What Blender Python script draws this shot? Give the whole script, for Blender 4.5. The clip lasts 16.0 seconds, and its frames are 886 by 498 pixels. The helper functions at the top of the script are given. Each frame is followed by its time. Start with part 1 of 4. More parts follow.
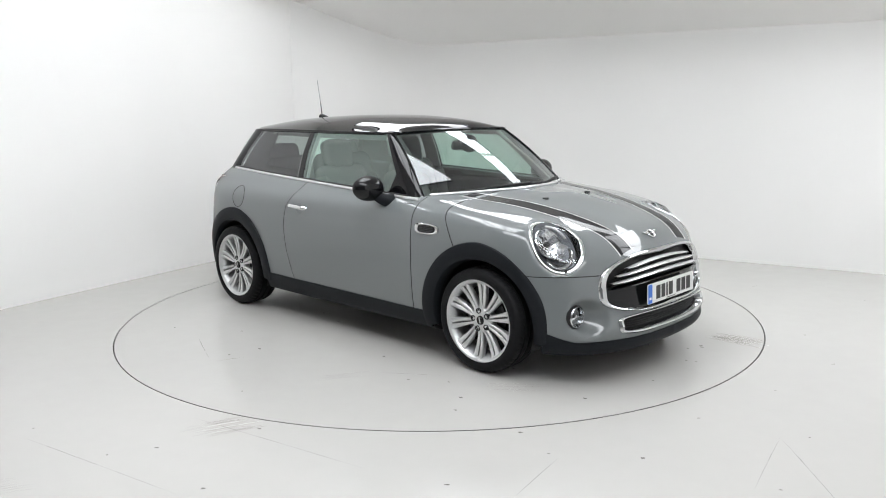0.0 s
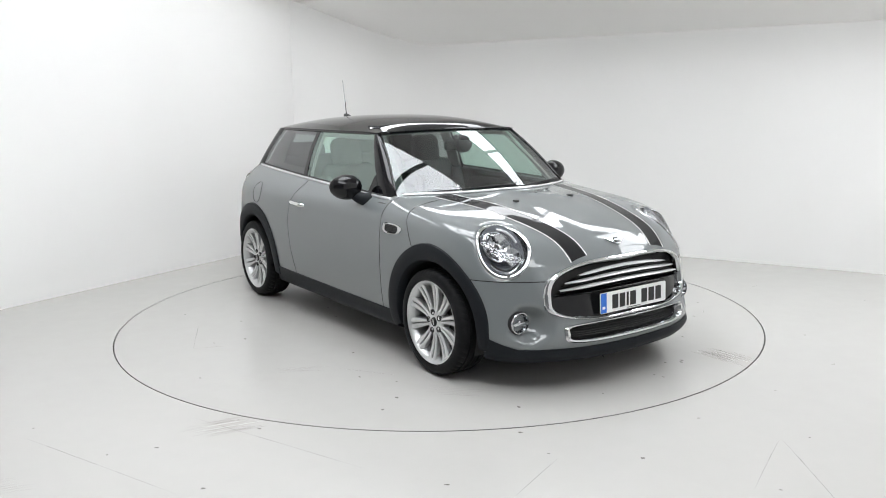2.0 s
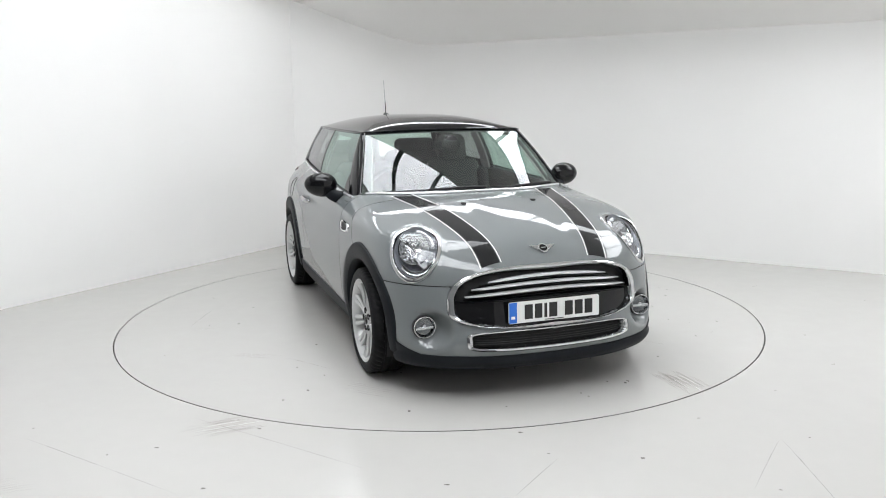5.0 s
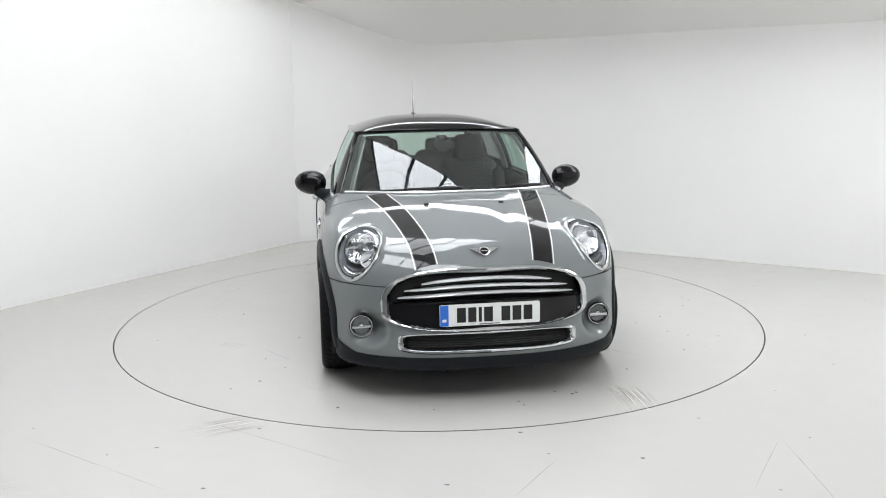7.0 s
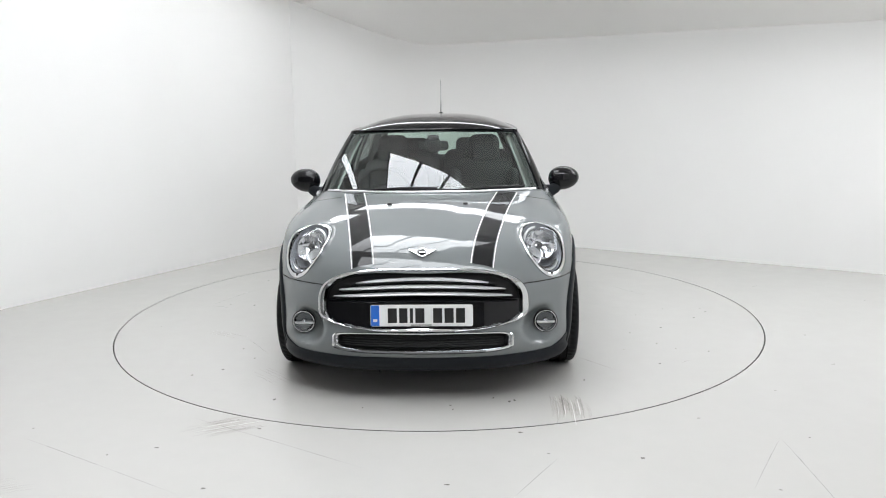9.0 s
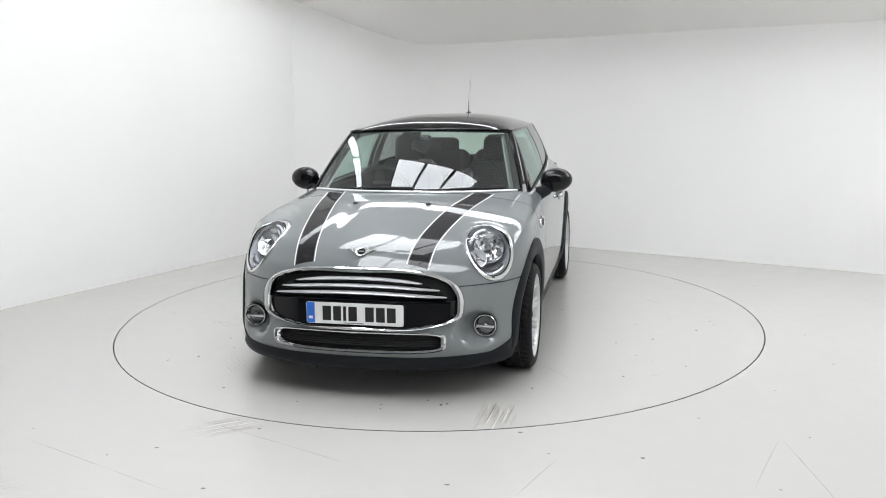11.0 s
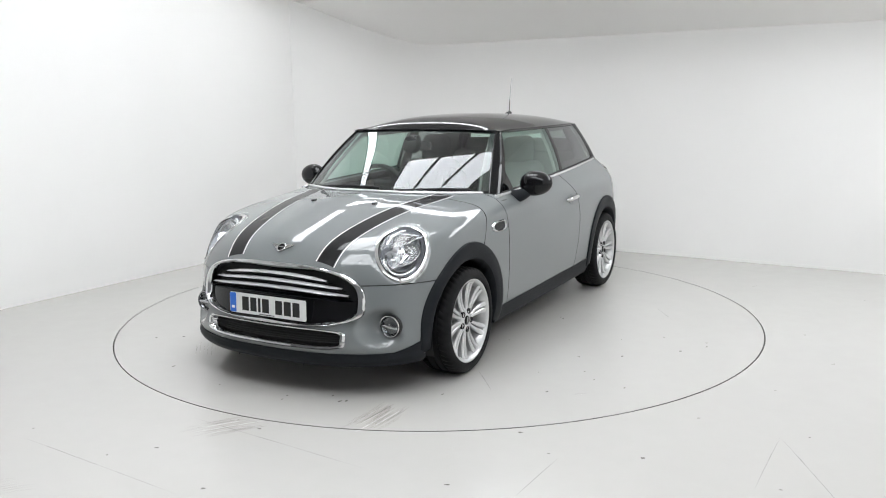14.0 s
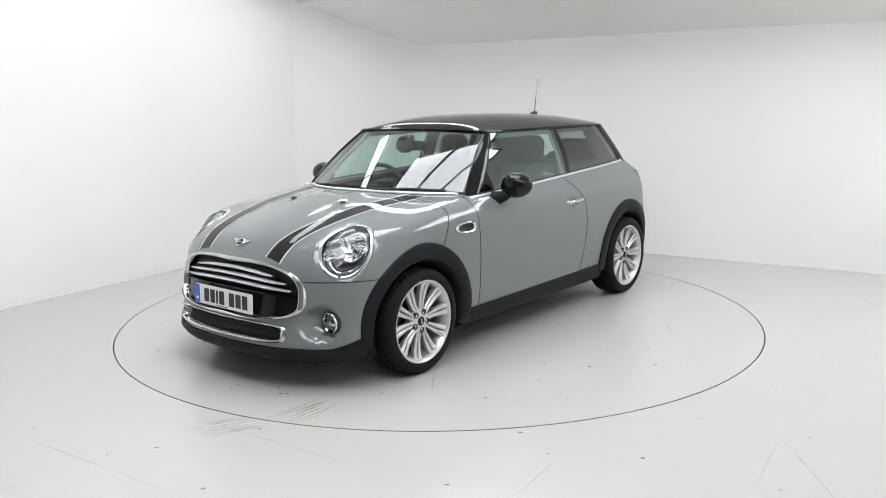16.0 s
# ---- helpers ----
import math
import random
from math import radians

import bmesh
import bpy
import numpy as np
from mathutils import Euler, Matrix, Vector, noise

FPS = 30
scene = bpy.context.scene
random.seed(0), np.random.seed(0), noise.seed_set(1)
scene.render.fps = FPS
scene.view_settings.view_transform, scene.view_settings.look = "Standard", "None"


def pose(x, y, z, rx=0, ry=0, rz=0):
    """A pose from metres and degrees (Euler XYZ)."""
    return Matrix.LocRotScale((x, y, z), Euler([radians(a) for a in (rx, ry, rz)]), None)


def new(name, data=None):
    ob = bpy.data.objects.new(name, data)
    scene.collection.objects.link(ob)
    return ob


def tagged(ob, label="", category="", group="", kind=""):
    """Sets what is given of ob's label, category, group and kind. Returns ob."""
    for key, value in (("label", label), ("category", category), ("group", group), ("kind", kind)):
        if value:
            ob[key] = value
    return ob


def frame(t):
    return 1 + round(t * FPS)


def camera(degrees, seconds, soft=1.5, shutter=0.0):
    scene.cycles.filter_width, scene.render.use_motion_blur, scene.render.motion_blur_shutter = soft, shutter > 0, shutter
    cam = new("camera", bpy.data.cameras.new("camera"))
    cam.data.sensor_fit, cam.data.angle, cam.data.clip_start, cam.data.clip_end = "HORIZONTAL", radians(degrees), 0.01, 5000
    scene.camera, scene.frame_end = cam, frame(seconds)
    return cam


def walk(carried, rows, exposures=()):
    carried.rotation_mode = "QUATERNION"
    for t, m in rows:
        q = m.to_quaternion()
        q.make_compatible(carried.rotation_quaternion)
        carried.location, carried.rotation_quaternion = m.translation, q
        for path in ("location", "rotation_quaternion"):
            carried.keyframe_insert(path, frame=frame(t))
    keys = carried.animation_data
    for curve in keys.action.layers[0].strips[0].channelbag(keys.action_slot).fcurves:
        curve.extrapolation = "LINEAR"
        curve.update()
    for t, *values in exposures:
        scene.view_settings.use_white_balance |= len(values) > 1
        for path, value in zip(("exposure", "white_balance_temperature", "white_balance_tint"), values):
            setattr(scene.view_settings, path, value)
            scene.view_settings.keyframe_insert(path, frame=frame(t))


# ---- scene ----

# ---------------------------------------------------------------- camera
cam = camera(56.757, 16.0, soft=1.0)
EYE = (0.0, -5.9045, 1.533)
CAM_POSE = Matrix.Translation(EYE) @ pose(0, 0, 0, 0, 0, -0.315) @ pose(0, 0, 0, 90 - 10.232, 0, 0) @ pose(0, 0, 0, 0, 0, -0.7545)
walk(cam, [(0.0, CAM_POSE), (16.0, CAM_POSE)], exposures=[(0.0, 0.0), (16.0, 0.0)])

# ---------------------------------------------------------------- world and light
world = bpy.data.worlds.new("studio_world")
scene.world = world
world.use_nodes = True
bg = world.node_tree.nodes["Background"]
bg.inputs["Color"].default_value = (0.9, 0.95, 1.0, 1)
bg.inputs["Strength"].default_value = 0.3
PANEL_GLOW = 7.6            # luminous ceiling panels


# ---------------------------------------------------------------- materials
def material(name, color, rough=0.5, metal=0.0, coat=0.0, grain=0.0, grain_scale=40.0, bump=0.0, bump_scale=200.0,
             stain=0.0, stain_scale=2.0, emit=0.0, spec=0.5, rough_var=0.0, coat_ior=1.5):
    m = bpy.data.materials.new(name)
    m.use_nodes = True
    nt = m.node_tree
    b = nt.nodes["Principled BSDF"]
    b.inputs["Base Color"].default_value = (*color, 1)
    b.inputs["Roughness"].default_value = rough
    b.inputs["Metallic"].default_value = metal
    b.inputs["Coat Weight"].default_value = coat
    b.inputs["Coat Roughness"].default_value = 0.02
    b.inputs["Coat IOR"].default_value = coat_ior
    b.inputs["Specular IOR Level"].default_value = spec
    co = nt.nodes.new("ShaderNodeTexCoord")
    if grain or stain:
        last = None
        for amount, scale in ((grain, grain_scale), (stain, stain_scale)):
            if not amount:
                continue
            n = nt.nodes.new("ShaderNodeTexNoise")
            n.inputs["Scale"].default_value = scale
            n.inputs["Detail"].default_value = 5
            nt.links.new(co.outputs["Object"], n.inputs["Vector"])
            r = nt.nodes.new("ShaderNodeMapRange")
            r.inputs["From Min"].default_value, r.inputs["From Max"].default_value = 0.3, 0.7
            r.inputs["To Min"].default_value, r.inputs["To Max"].default_value = 1 - amount, 1 + amount * 0.4
            nt.links.new(n.outputs["Fac"], r.inputs["Value"])
            mix = nt.nodes.new("ShaderNodeMix")
            mix.data_type, mix.blend_type = "RGBA", "MULTIPLY"
            mix.inputs["Factor"].default_value = 1.0
            if last is None:
                mix.inputs["A"].default_value = (*color, 1)
            else:
                nt.links.new(last, mix.inputs["A"])
            nt.links.new(r.outputs["Result"], mix.inputs["B"])
            last = mix.outputs["Result"]
        nt.links.new(last, b.inputs["Base Color"])
    if rough_var:
        n = nt.nodes.new("ShaderNodeTexNoise")
        n.inputs["Scale"].default_value = 6.0
        n.inputs["Detail"].default_value = 6
        nt.links.new(co.outputs["Object"], n.inputs["Vector"])
        r = nt.nodes.new("ShaderNodeMapRange")
        r.inputs["To Min"].default_value, r.inputs["To Max"].default_value = max(rough - rough_var, 0.02), rough + rough_var
        nt.links.new(n.outputs["Fac"], r.inputs["Value"])
        nt.links.new(r.outputs["Result"], b.inputs["Roughness"])
    if bump:
        n = nt.nodes.new("ShaderNodeTexNoise")
        n.inputs["Scale"].default_value = bump_scale
        n.inputs["Detail"].default_value = 3
        nt.links.new(co.outputs["Object"], n.inputs["Vector"])
        k = nt.nodes.new("ShaderNodeBump")
        k.inputs["Strength"].default_value = bump
        k.inputs["Distance"].default_value = 0.002
        nt.links.new(n.outputs["Fac"], k.inputs["Height"])
        nt.links.new(k.outputs["Normal"], b.inputs["Normal"])
    if emit:
        b.inputs["Emission Color"].default_value = (*color, 1)
        b.inputs["Emission Strength"].default_value = emit
    return m


def glass(name, tint, rough=0.0, gloss=(0.085, 0.85), sheen=(0.97, 0.98, 1.0)):
    """Thin tinted pane: clear transmission and a Fresnel gloss."""
    m = bpy.data.materials.new(name)
    m.use_nodes = True
    nt = m.node_tree
    nt.nodes.remove(nt.nodes["Principled BSDF"])
    out = nt.nodes["Material Output"]
    tr = nt.nodes.new("ShaderNodeBsdfTransparent")
    tr.inputs["Color"].default_value = (*tint, 1)
    gl = nt.nodes.new("ShaderNodeBsdfGlossy")
    gl.inputs["Roughness"].default_value = rough
    gl.inputs["Color"].default_value = (*sheen, 1)
    lw = nt.nodes.new("ShaderNodeLayerWeight")
    lw.inputs["Blend"].default_value = 0.5
    pw = nt.nodes.new("ShaderNodeMath")
    pw.operation = "POWER"
    pw.inputs[1].default_value = 4.0
    nt.links.new(lw.outputs["Facing"], pw.inputs[0])
    fr = nt.nodes.new("ShaderNodeMapRange")
    fr.inputs["To Min"].default_value, fr.inputs["To Max"].default_value = gloss
    nt.links.new(pw.outputs["Value"], fr.inputs["Value"])
    mx = nt.nodes.new("ShaderNodeMixShader")
    nt.links.new(fr.outputs["Result"], mx.inputs["Fac"])
    nt.links.new(tr.outputs["BSDF"], mx.inputs[1])
    nt.links.new(gl.outputs["BSDF"], mx.inputs[2])
    nt.links.new(mx.outputs["Shader"], out.inputs["Surface"])
    return m


def smear(name, color, cover):
    """A thin uneven rub of dirt: it covers the paint only in places."""
    m = material(name, color, 0.6, grain=0.2, grain_scale=60)
    nt = m.node_tree
    out, b = nt.nodes["Material Output"], nt.nodes["Principled BSDF"]
    co = nt.nodes.new("ShaderNodeTexCoord")
    n = nt.nodes.new("ShaderNodeTexNoise")
    n.inputs["Scale"].default_value = 9.0
    n.inputs["Detail"].default_value = 6
    nt.links.new(co.outputs["Object"], n.inputs["Vector"])
    r = nt.nodes.new("ShaderNodeMapRange")
    r.inputs["From Min"].default_value, r.inputs["From Max"].default_value = 0.28, 0.78
    r.inputs["To Max"].default_value = cover * 2
    r.clamp = True
    nt.links.new(n.outputs["Fac"], r.inputs["Value"])
    tr = nt.nodes.new("ShaderNodeBsdfTransparent")
    mx = nt.nodes.new("ShaderNodeMixShader")
    nt.links.new(r.outputs["Result"], mx.inputs["Fac"])
    nt.links.new(tr.outputs["BSDF"], mx.inputs[1])
    nt.links.new(b.outputs["BSDF"], mx.inputs[2])
    nt.links.new(mx.outputs["Shader"], out.inputs["Surface"])
    return m


M_WALL = material("white_wall_paint", (0.890, 0.882, 0.868), 0.6, bump=0.08, bump_scale=60, stain=0.02, stain_scale=0.8)
M_CEIL = material("white_ceiling_paint", (0.945, 0.935, 0.92), 0.7, bump=0.08, bump_scale=60, stain=0.02, stain_scale=0.8)
M_FLOOR = material("pale_grey_floor_paint", (0.485, 0.476, 0.455), 0.20, bump=0.04, bump_scale=30, stain=0.03, stain_scale=0.45, grain=0.012, grain_scale=9, rough_var=0.05)
M_EDGE = material("worn_edge_steel", (0.16, 0.155, 0.15), 0.5, metal=0.3, grain=0.2)
M_DIM_WALL = material("unseen_dim_wall", (0.20, 0.20, 0.203), 0.7, bump=0.1, bump_scale=60, stain=0.1, stain_scale=0.8)
M_PIT = material("dark_turntable_gap", (0.05, 0.048, 0.045), 0.8, grain=0.3)
M_SCUFF = smear("tan_floor_scuff", (0.40, 0.34, 0.27), 0.13)
M_SCUFF_PALE = smear("grey_floor_scratch", (0.34, 0.33, 0.31), 0.34)
M_SPECK = material("dark_floor_speck", (0.12, 0.11, 0.10), 0.7, grain=0.3)
M_PANEL = material("luminous_ceiling_panel", (0.945, 0.970, 1.0), 0.5, emit=PANEL_GLOW)
M_BAR = material("dark_panel_frame", (0.05, 0.05, 0.055), 0.5, grain=0.2)
M_PAINT = material("solid_grey_car_paint", (0.158, 0.173, 0.175), 0.5, coat=1.0, spec=0.12, coat_ior=1.62, grain=0.04, grain_scale=900)
M_GLOSS = material("gloss_black_paint", (0.004, 0.004, 0.005), 0.5, coat=1.0, spec=0.0, coat_ior=1.42, grain=0.2, grain_scale=500)
M_STRIPE = material("satin_black_stripe_film", (0.010, 0.010, 0.011), 0.5, coat=0.6, spec=0.05, coat_ior=1.5, grain=0.15, grain_scale=300)
M_PIN = material("white_pinstripe_film", (0.75, 0.75, 0.74), 0.35, coat=0.6, grain=0.04)
M_CLAD = material("textured_black_plastic", (0.012, 0.0138, 0.0165), 0.5, spec=0.13, bump=0.12, bump_scale=350, grain=0.15, grain_scale=300)
M_DARK = material("black_recess_plastic", (0.008, 0.008, 0.009), 0.6, grain=0.3, grain_scale=80)
M_CHROME = material("polished_chrome", (0.62, 0.63, 0.64), 0.07, metal=1.0, grain=0.02)
M_BRIGHT = material("bright_grille_trim", (0.84, 0.85, 0.86), 0.22, metal=0.55, grain=0.03)
M_SATIN = material("satin_chrome", (0.66, 0.67, 0.68), 0.16, metal=1.0, grain=0.03)
M_ALLOY = material("silver_painted_alloy", (0.60, 0.605, 0.61), 0.34, metal=0.65, coat=0.5, grain=0.05, grain_scale=60)
M_TYRE = material("black_tyre_rubber", (0.009, 0.009, 0.010), 0.6, spec=0.15, bump=0.3, bump_scale=300, grain=0.2, grain_scale=30, stain=0.2, stain_scale=8)
M_DISC = material("brake_disc_steel", (0.10, 0.10, 0.10), 0.35, metal=1.0, grain=0.15)
M_PLATE = material("white_reflective_plate", (0.80, 0.81, 0.80), 0.3, coat=0.5, grain=0.03)
M_BLUE = material("blue_plate_band", (0.01, 0.14, 0.62), 0.3, coat=0.5, grain=0.04)
M_INK = material("black_plate_ink", (0.010, 0.010, 0.010), 0.35, grain=0.1)
M_SEAT = material("charcoal_seat_cloth", (0.058, 0.063, 0.063), 0.85, bump=0.05, bump_scale=120, grain=0.2, grain_scale=90)
M_TRIM = material("dark_cabin_plastic", (0.030, 0.031, 0.032), 0.6, bump=0.03, bump_scale=120, grain=0.15)
M_LINER = material("grey_headliner_cloth", (0.32, 0.32, 0.31), 0.9, bump=0.04, bump_scale=120, grain=0.08)
M_RED = material("red_tail_lens", (0.45, 0.02, 0.02), 0.15, coat=1.0, grain=0.05)
M_REFLECT = material("lamp_reflector", (0.90, 0.91, 0.92), 0.25, metal=0.5, grain=0.05)
M_DISH = material("faceted_lamp_dish", (0.80, 0.81, 0.83), 0.10, metal=0.95, grain=0.05)
M_BULB = material("dark_bulb_shield", (0.06, 0.06, 0.06), 0.3, metal=0.6, grain=0.1)
M_FOG = material("dark_chrome_reflector", (0.30, 0.31, 0.32), 0.12, metal=1.0, grain=0.05)
M_HOUSE = material("grey_lamp_housing", (0.20, 0.21, 0.235), 0.3, metal=0.4, grain=0.06)
M_SIDE = glass("green_tinted_side_glass", (0.66, 0.85, 0.78), gloss=(0.17, 0.9), sheen=(0.86, 1.0, 0.95))
M_GLASS = glass("green_tinted_glass", (0.745, 0.865, 0.81))
M_PRIVACY = glass("dark_privacy_glass", (0.43, 0.45, 0.45))
M_LENS = glass("clear_lamp_lens", (0.93, 0.94, 0.95), gloss=(0.04, 0.6))


# ---------------------------------------------------------------- mesh helpers
def finish(name, bm, mat, smooth=True):
    me = bpy.data.meshes.new(name)
    bm.edges.index_update()
    free = [e.index for e in bm.edges if e.is_boundary]
    bm.to_mesh(me)
    bm.free()
    for m in (mat if isinstance(mat, (list, tuple)) else [mat]):
        me.materials.append(m)
    if smooth:
        for p in me.polygons:
            p.use_smooth = True
        me.set_sharp_from_angle(angle=radians(35))
        for i in free:
            me.edges[i].use_edge_sharp = True
    return me


def part(name, bm, mat, parent, label="", smooth=True):
    ob = new(name, finish(name, bm, mat, smooth))
    ob.parent = parent
    return tagged(ob, label)


def thing(name, bm, mat, label, category, group="", kind="", smooth=True):
    return tagged(new(name, finish(name, bm, mat, smooth)), label, category, group, kind)


def box(bm, cx, cy, cz, sx, sy, sz, bevel=0.0, m=None):
    r = bmesh.ops.create_cube(bm, size=1.0)
    v = r["verts"]
    for q in v:
        q.co = Vector((cx + q.co.x * sx, cy + q.co.y * sy, cz + q.co.z * sz))
    if bevel:
        e = list({e for q in v for e in q.link_edges})
        b = bmesh.ops.bevel(bm, geom=e, offset=bevel, segments=2, affect="EDGES", profile=0.6)
        v = list({q for f in b["faces"] for q in f.verts} | {q for q in v if q.is_valid})
    if m is not None:
        bmesh.ops.transform(bm, matrix=m, verts=v)
    return v


def grid_mesh(bm, P, close_u=False, close_v=False, keep=None):
    """Quads over an array of points P[u, v, 3]."""
    nu, nv = P.shape[:2]
    vs = [[bm.verts.new(P[i, j]) for j in range(nv)] for i in range(nu)]
    out = []
    for i in range(nu if close_u else nu - 1):
        for j in range(nv if close_v else nv - 1):
            a, b = (i + 1) % nu, (j + 1) % nv
            if keep is not None and not keep(i, j):
                continue
            out.append(bm.faces.new((vs[i][j], vs[a][j], vs[a][b], vs[i][b])))
    return vs, out


def tube(bm, pts, rad, n=8, closed=False, flat=1.0, up=(0, 0, 1)):
    """A tube along points; rad may be a list; flat squeezes it along up."""
    pts = [Vector(p) for p in pts]
    k = len(pts)
    rings = []
    for i, p in enumerate(pts):
        a = pts[(i - 1) % k] if closed or i else pts[0]
        b = pts[(i + 1) % k] if closed or i < k - 1 else pts[-1]
        d = (b - a).normalized()
        s = d.cross(Vector(up))
        s = s.normalized() if s.length > 1e-6 else Vector((1, 0, 0))
        w = s.cross(d).normalized()
        r = rad[i] if isinstance(rad, (list, tuple)) else rad
        rings.append([bm.verts.new(p + s * math.cos(2 * math.pi * j / n) * r + w * math.sin(2 * math.pi * j / n) * r * flat) for j in range(n)])
    for i in range(k if closed else k - 1):
        for j in range(n):
            bm.faces.new((rings[i][j], rings[i][(j + 1) % n], rings[(i + 1) % k][(j + 1) % n], rings[(i + 1) % k][j]))
    if not closed:
        bm.faces.new(rings[0][::-1])
        bm.faces.new(rings[-1])


def lathe(bm, profile, axis_m, n=48):
    """Turns (radius, height) rows round the local z of axis_m."""
    P = np.array([[[r * math.cos(2 * math.pi * j / n), r * math.sin(2 * math.pi * j / n), h] for j in range(n)] for r, h in profile])
    vs, _ = grid_mesh(bm, P, close_v=True)
    bmesh.ops.transform(bm, matrix=axis_m, verts=[v for row in vs for v in row])
    return vs


def prism(bm, outline, z0, z1, m=None):
    """A flat closed outline (x, y) pulled from z0 to z1."""
    a = [bm.verts.new((x, y, z0)) for x, y in outline]
    b = [bm.verts.new((x, y, z1)) for x, y in outline]
    k = len(a)
    for i in range(k):
        bm.faces.new((a[i], a[(i + 1) % k], b[(i + 1) % k], b[i]))
    bm.faces.new(a[::-1])
    bm.faces.new(b)
    if m is not None:
        bmesh.ops.transform(bm, matrix=m, verts=a + b)


def spline(x, xs, ys):
    """Smooth interpolation (cubic, through the rows)."""
    xs, ys = np.asarray(xs, float), np.asarray(ys, float)
    d = np.diff(ys) / np.diff(xs)
    s = np.concatenate([[d[0]], (d[1:] + d[:-1]) / 2, [d[-1]]])
    x = np.clip(x, xs[0], xs[-1])
    i = np.clip(np.searchsorted(xs, x) - 1, 0, len(xs) - 2)
    h = xs[i + 1] - xs[i]
    t = (x - xs[i]) / h
    return ((2 * t**3 - 3 * t**2 + 1) * ys[i] + (t**3 - 2 * t**2 + t) * h * s[i]
            + (-2 * t**3 + 3 * t**2) * ys[i + 1] + (t**3 - t**2) * h * s[i + 1])


# ---------------------------------------------------------------- the booth
RING = 2.251
GAP = 0.0078


def floor_sheet():
    bm = bmesh.new()
    n = 128
    c = [(math.cos(2 * math.pi * i / n), math.sin(2 * math.pi * i / n)) for i in range(n)]
    radii = [RING + GAP / 2, 2.6, 3.4, 5.0, 8.0, 12.0]
    P = np.array([[[x * r, y * r, 0.0] for x, y in c] for r in radii])
    P = np.concatenate([np.array([[[x * radii[0], y * radii[0], -0.05] for x, y in c]]), P])
    grid_mesh(bm, P, close_v=True)
    bmesh.ops.recalc_face_normals(bm, faces=bm.faces)
    ob = thing("floor", bm, M_FLOOR, "pale grey painted workshop floor, scuffed and faintly glossy", "floor", kind="structure", smooth=False)
    bm = bmesh.new()
    bmesh.ops.create_circle(bm, cap_ends=True, radius=2.6, segments=64, matrix=pose(0, 0, -0.052))
    thing("turntable_pit", bm, M_PIT, "dark pit under the turntable's edge", "pit", kind="structure", smooth=False)
    return ob


def wall_run(name, a, b, z0, z1, thick=0.15, mat=None, label="plain matt white painted booth wall"):
    """A wall whose inner face runs from a to b; its body lies to the left of that way."""
    bm = bmesh.new()
    a, b = Vector((*a, 0)), Vector((*b, 0))
    d = (b - a).normalized()
    nrm = Vector((-d.y, d.x, 0)) * thick
    o = [(a.x, a.y), (b.x, b.y), (b.x + nrm.x, b.y + nrm.y), (a.x + nrm.x, a.y + nrm.y)]
    prism(bm, o, z0, z1)
    bmesh.ops.recalc_face_normals(bm, faces=bm.faces)
    return thing(name, bm, mat or M_WALL, label, "wall", kind="structure", smooth=False)


LEFT_FAR, MID_FAR, HI = (-1.56, 3.18), (0.03, 3.49), 4.6
floor_sheet()
wall_run("wall_west", (LEFT_FAR[0] - 0.523 * 10, LEFT_FAR[1] - 0.852 * 10), LEFT_FAR, -0.05, HI)
bm = bmesh.new()
A, B = Vector((*LEFT_FAR, 0)), Vector((*MID_FAR, 0))
A2, B2 = A + Vector((0.45, 0.14, 0)), B + Vector((-0.46, 0.293, 0))
arc = []
for k in range(25):
    t = k / 24
    q = A * (1 - t) ** 3 + A2 * 3 * t * (1 - t) ** 2 + B2 * 3 * t * t * (1 - t) + B * t ** 3
    arc.append((q.x, q.y))
prism(bm, arc + [(0.15, 4.0), (-1.75, 4.0)], -0.05, HI)
bmesh.ops.recalc_face_normals(bm, faces=bm.faces)
thing("wall_corner", bm, M_WALL, "white wall curving round the booth's corner", "wall", kind="structure")
wall_run("wall_north", MID_FAR, (MID_FAR[0] + 0.843 * 7.0, MID_FAR[1] - 0.537 * 7.0), -0.05, HI)
wall_run("wall_east", (MID_FAR[0] + 0.843 * 7.0, MID_FAR[1] - 0.537 * 7.0), (2.2, -7.3), -0.05, HI)
# unseen wall behind the camera, added in grey so the car's nose reflects dark
wall_run("wall_south", (2.2, -7.3), (LEFT_FAR[0] - 0.523 * 10, LEFT_FAR[1] - 0.852 * 10), -0.05, HI, mat=M_DIM_WALL, label="unseen grey wall added to darken the car's reflections")

# pitched ceiling: it rises from the north wall at 0.42 in 1, then runs level
ALONG, INTO, EAVE, PITCH = Vector((0.843, -0.537, 0)), Vector((-0.537, -0.843, 0)), 2.15, 0.42


def under_roof(along, into, drop=0.0):
    """A point on the ceiling, by metres along the north wall and metres into the room."""
    p = Vector((*MID_FAR, 0)) + ALONG * along + INTO * into
    return Vector((p.x, p.y, EAVE + PITCH * min(into, 5.2) - drop))


bm = bmesh.new()
rows = []
for d in (-0.25, 5.2, 12.5):
    rows.append([under_roof(-7.0, d), under_roof(8.5, d), under_roof(8.5, d, -0.08), under_roof(-7.0, d, -0.08)])
vs = [[bm.verts.new(p) for p in r] for r in rows]
for a, b in zip(vs, vs[1:]):
    for k in range(4):
        bm.faces.new((a[k], a[(k + 1) % 4], b[(k + 1) % 4], b[k]))
bm.faces.new(vs[0])
bm.faces.new(vs[-1])
bmesh.ops.recalc_face_normals(bm, faces=bm.faces)
thing("ceiling", bm, M_CEIL, "off-white pitched booth ceiling", "ceiling", kind="structure", smooth=False)


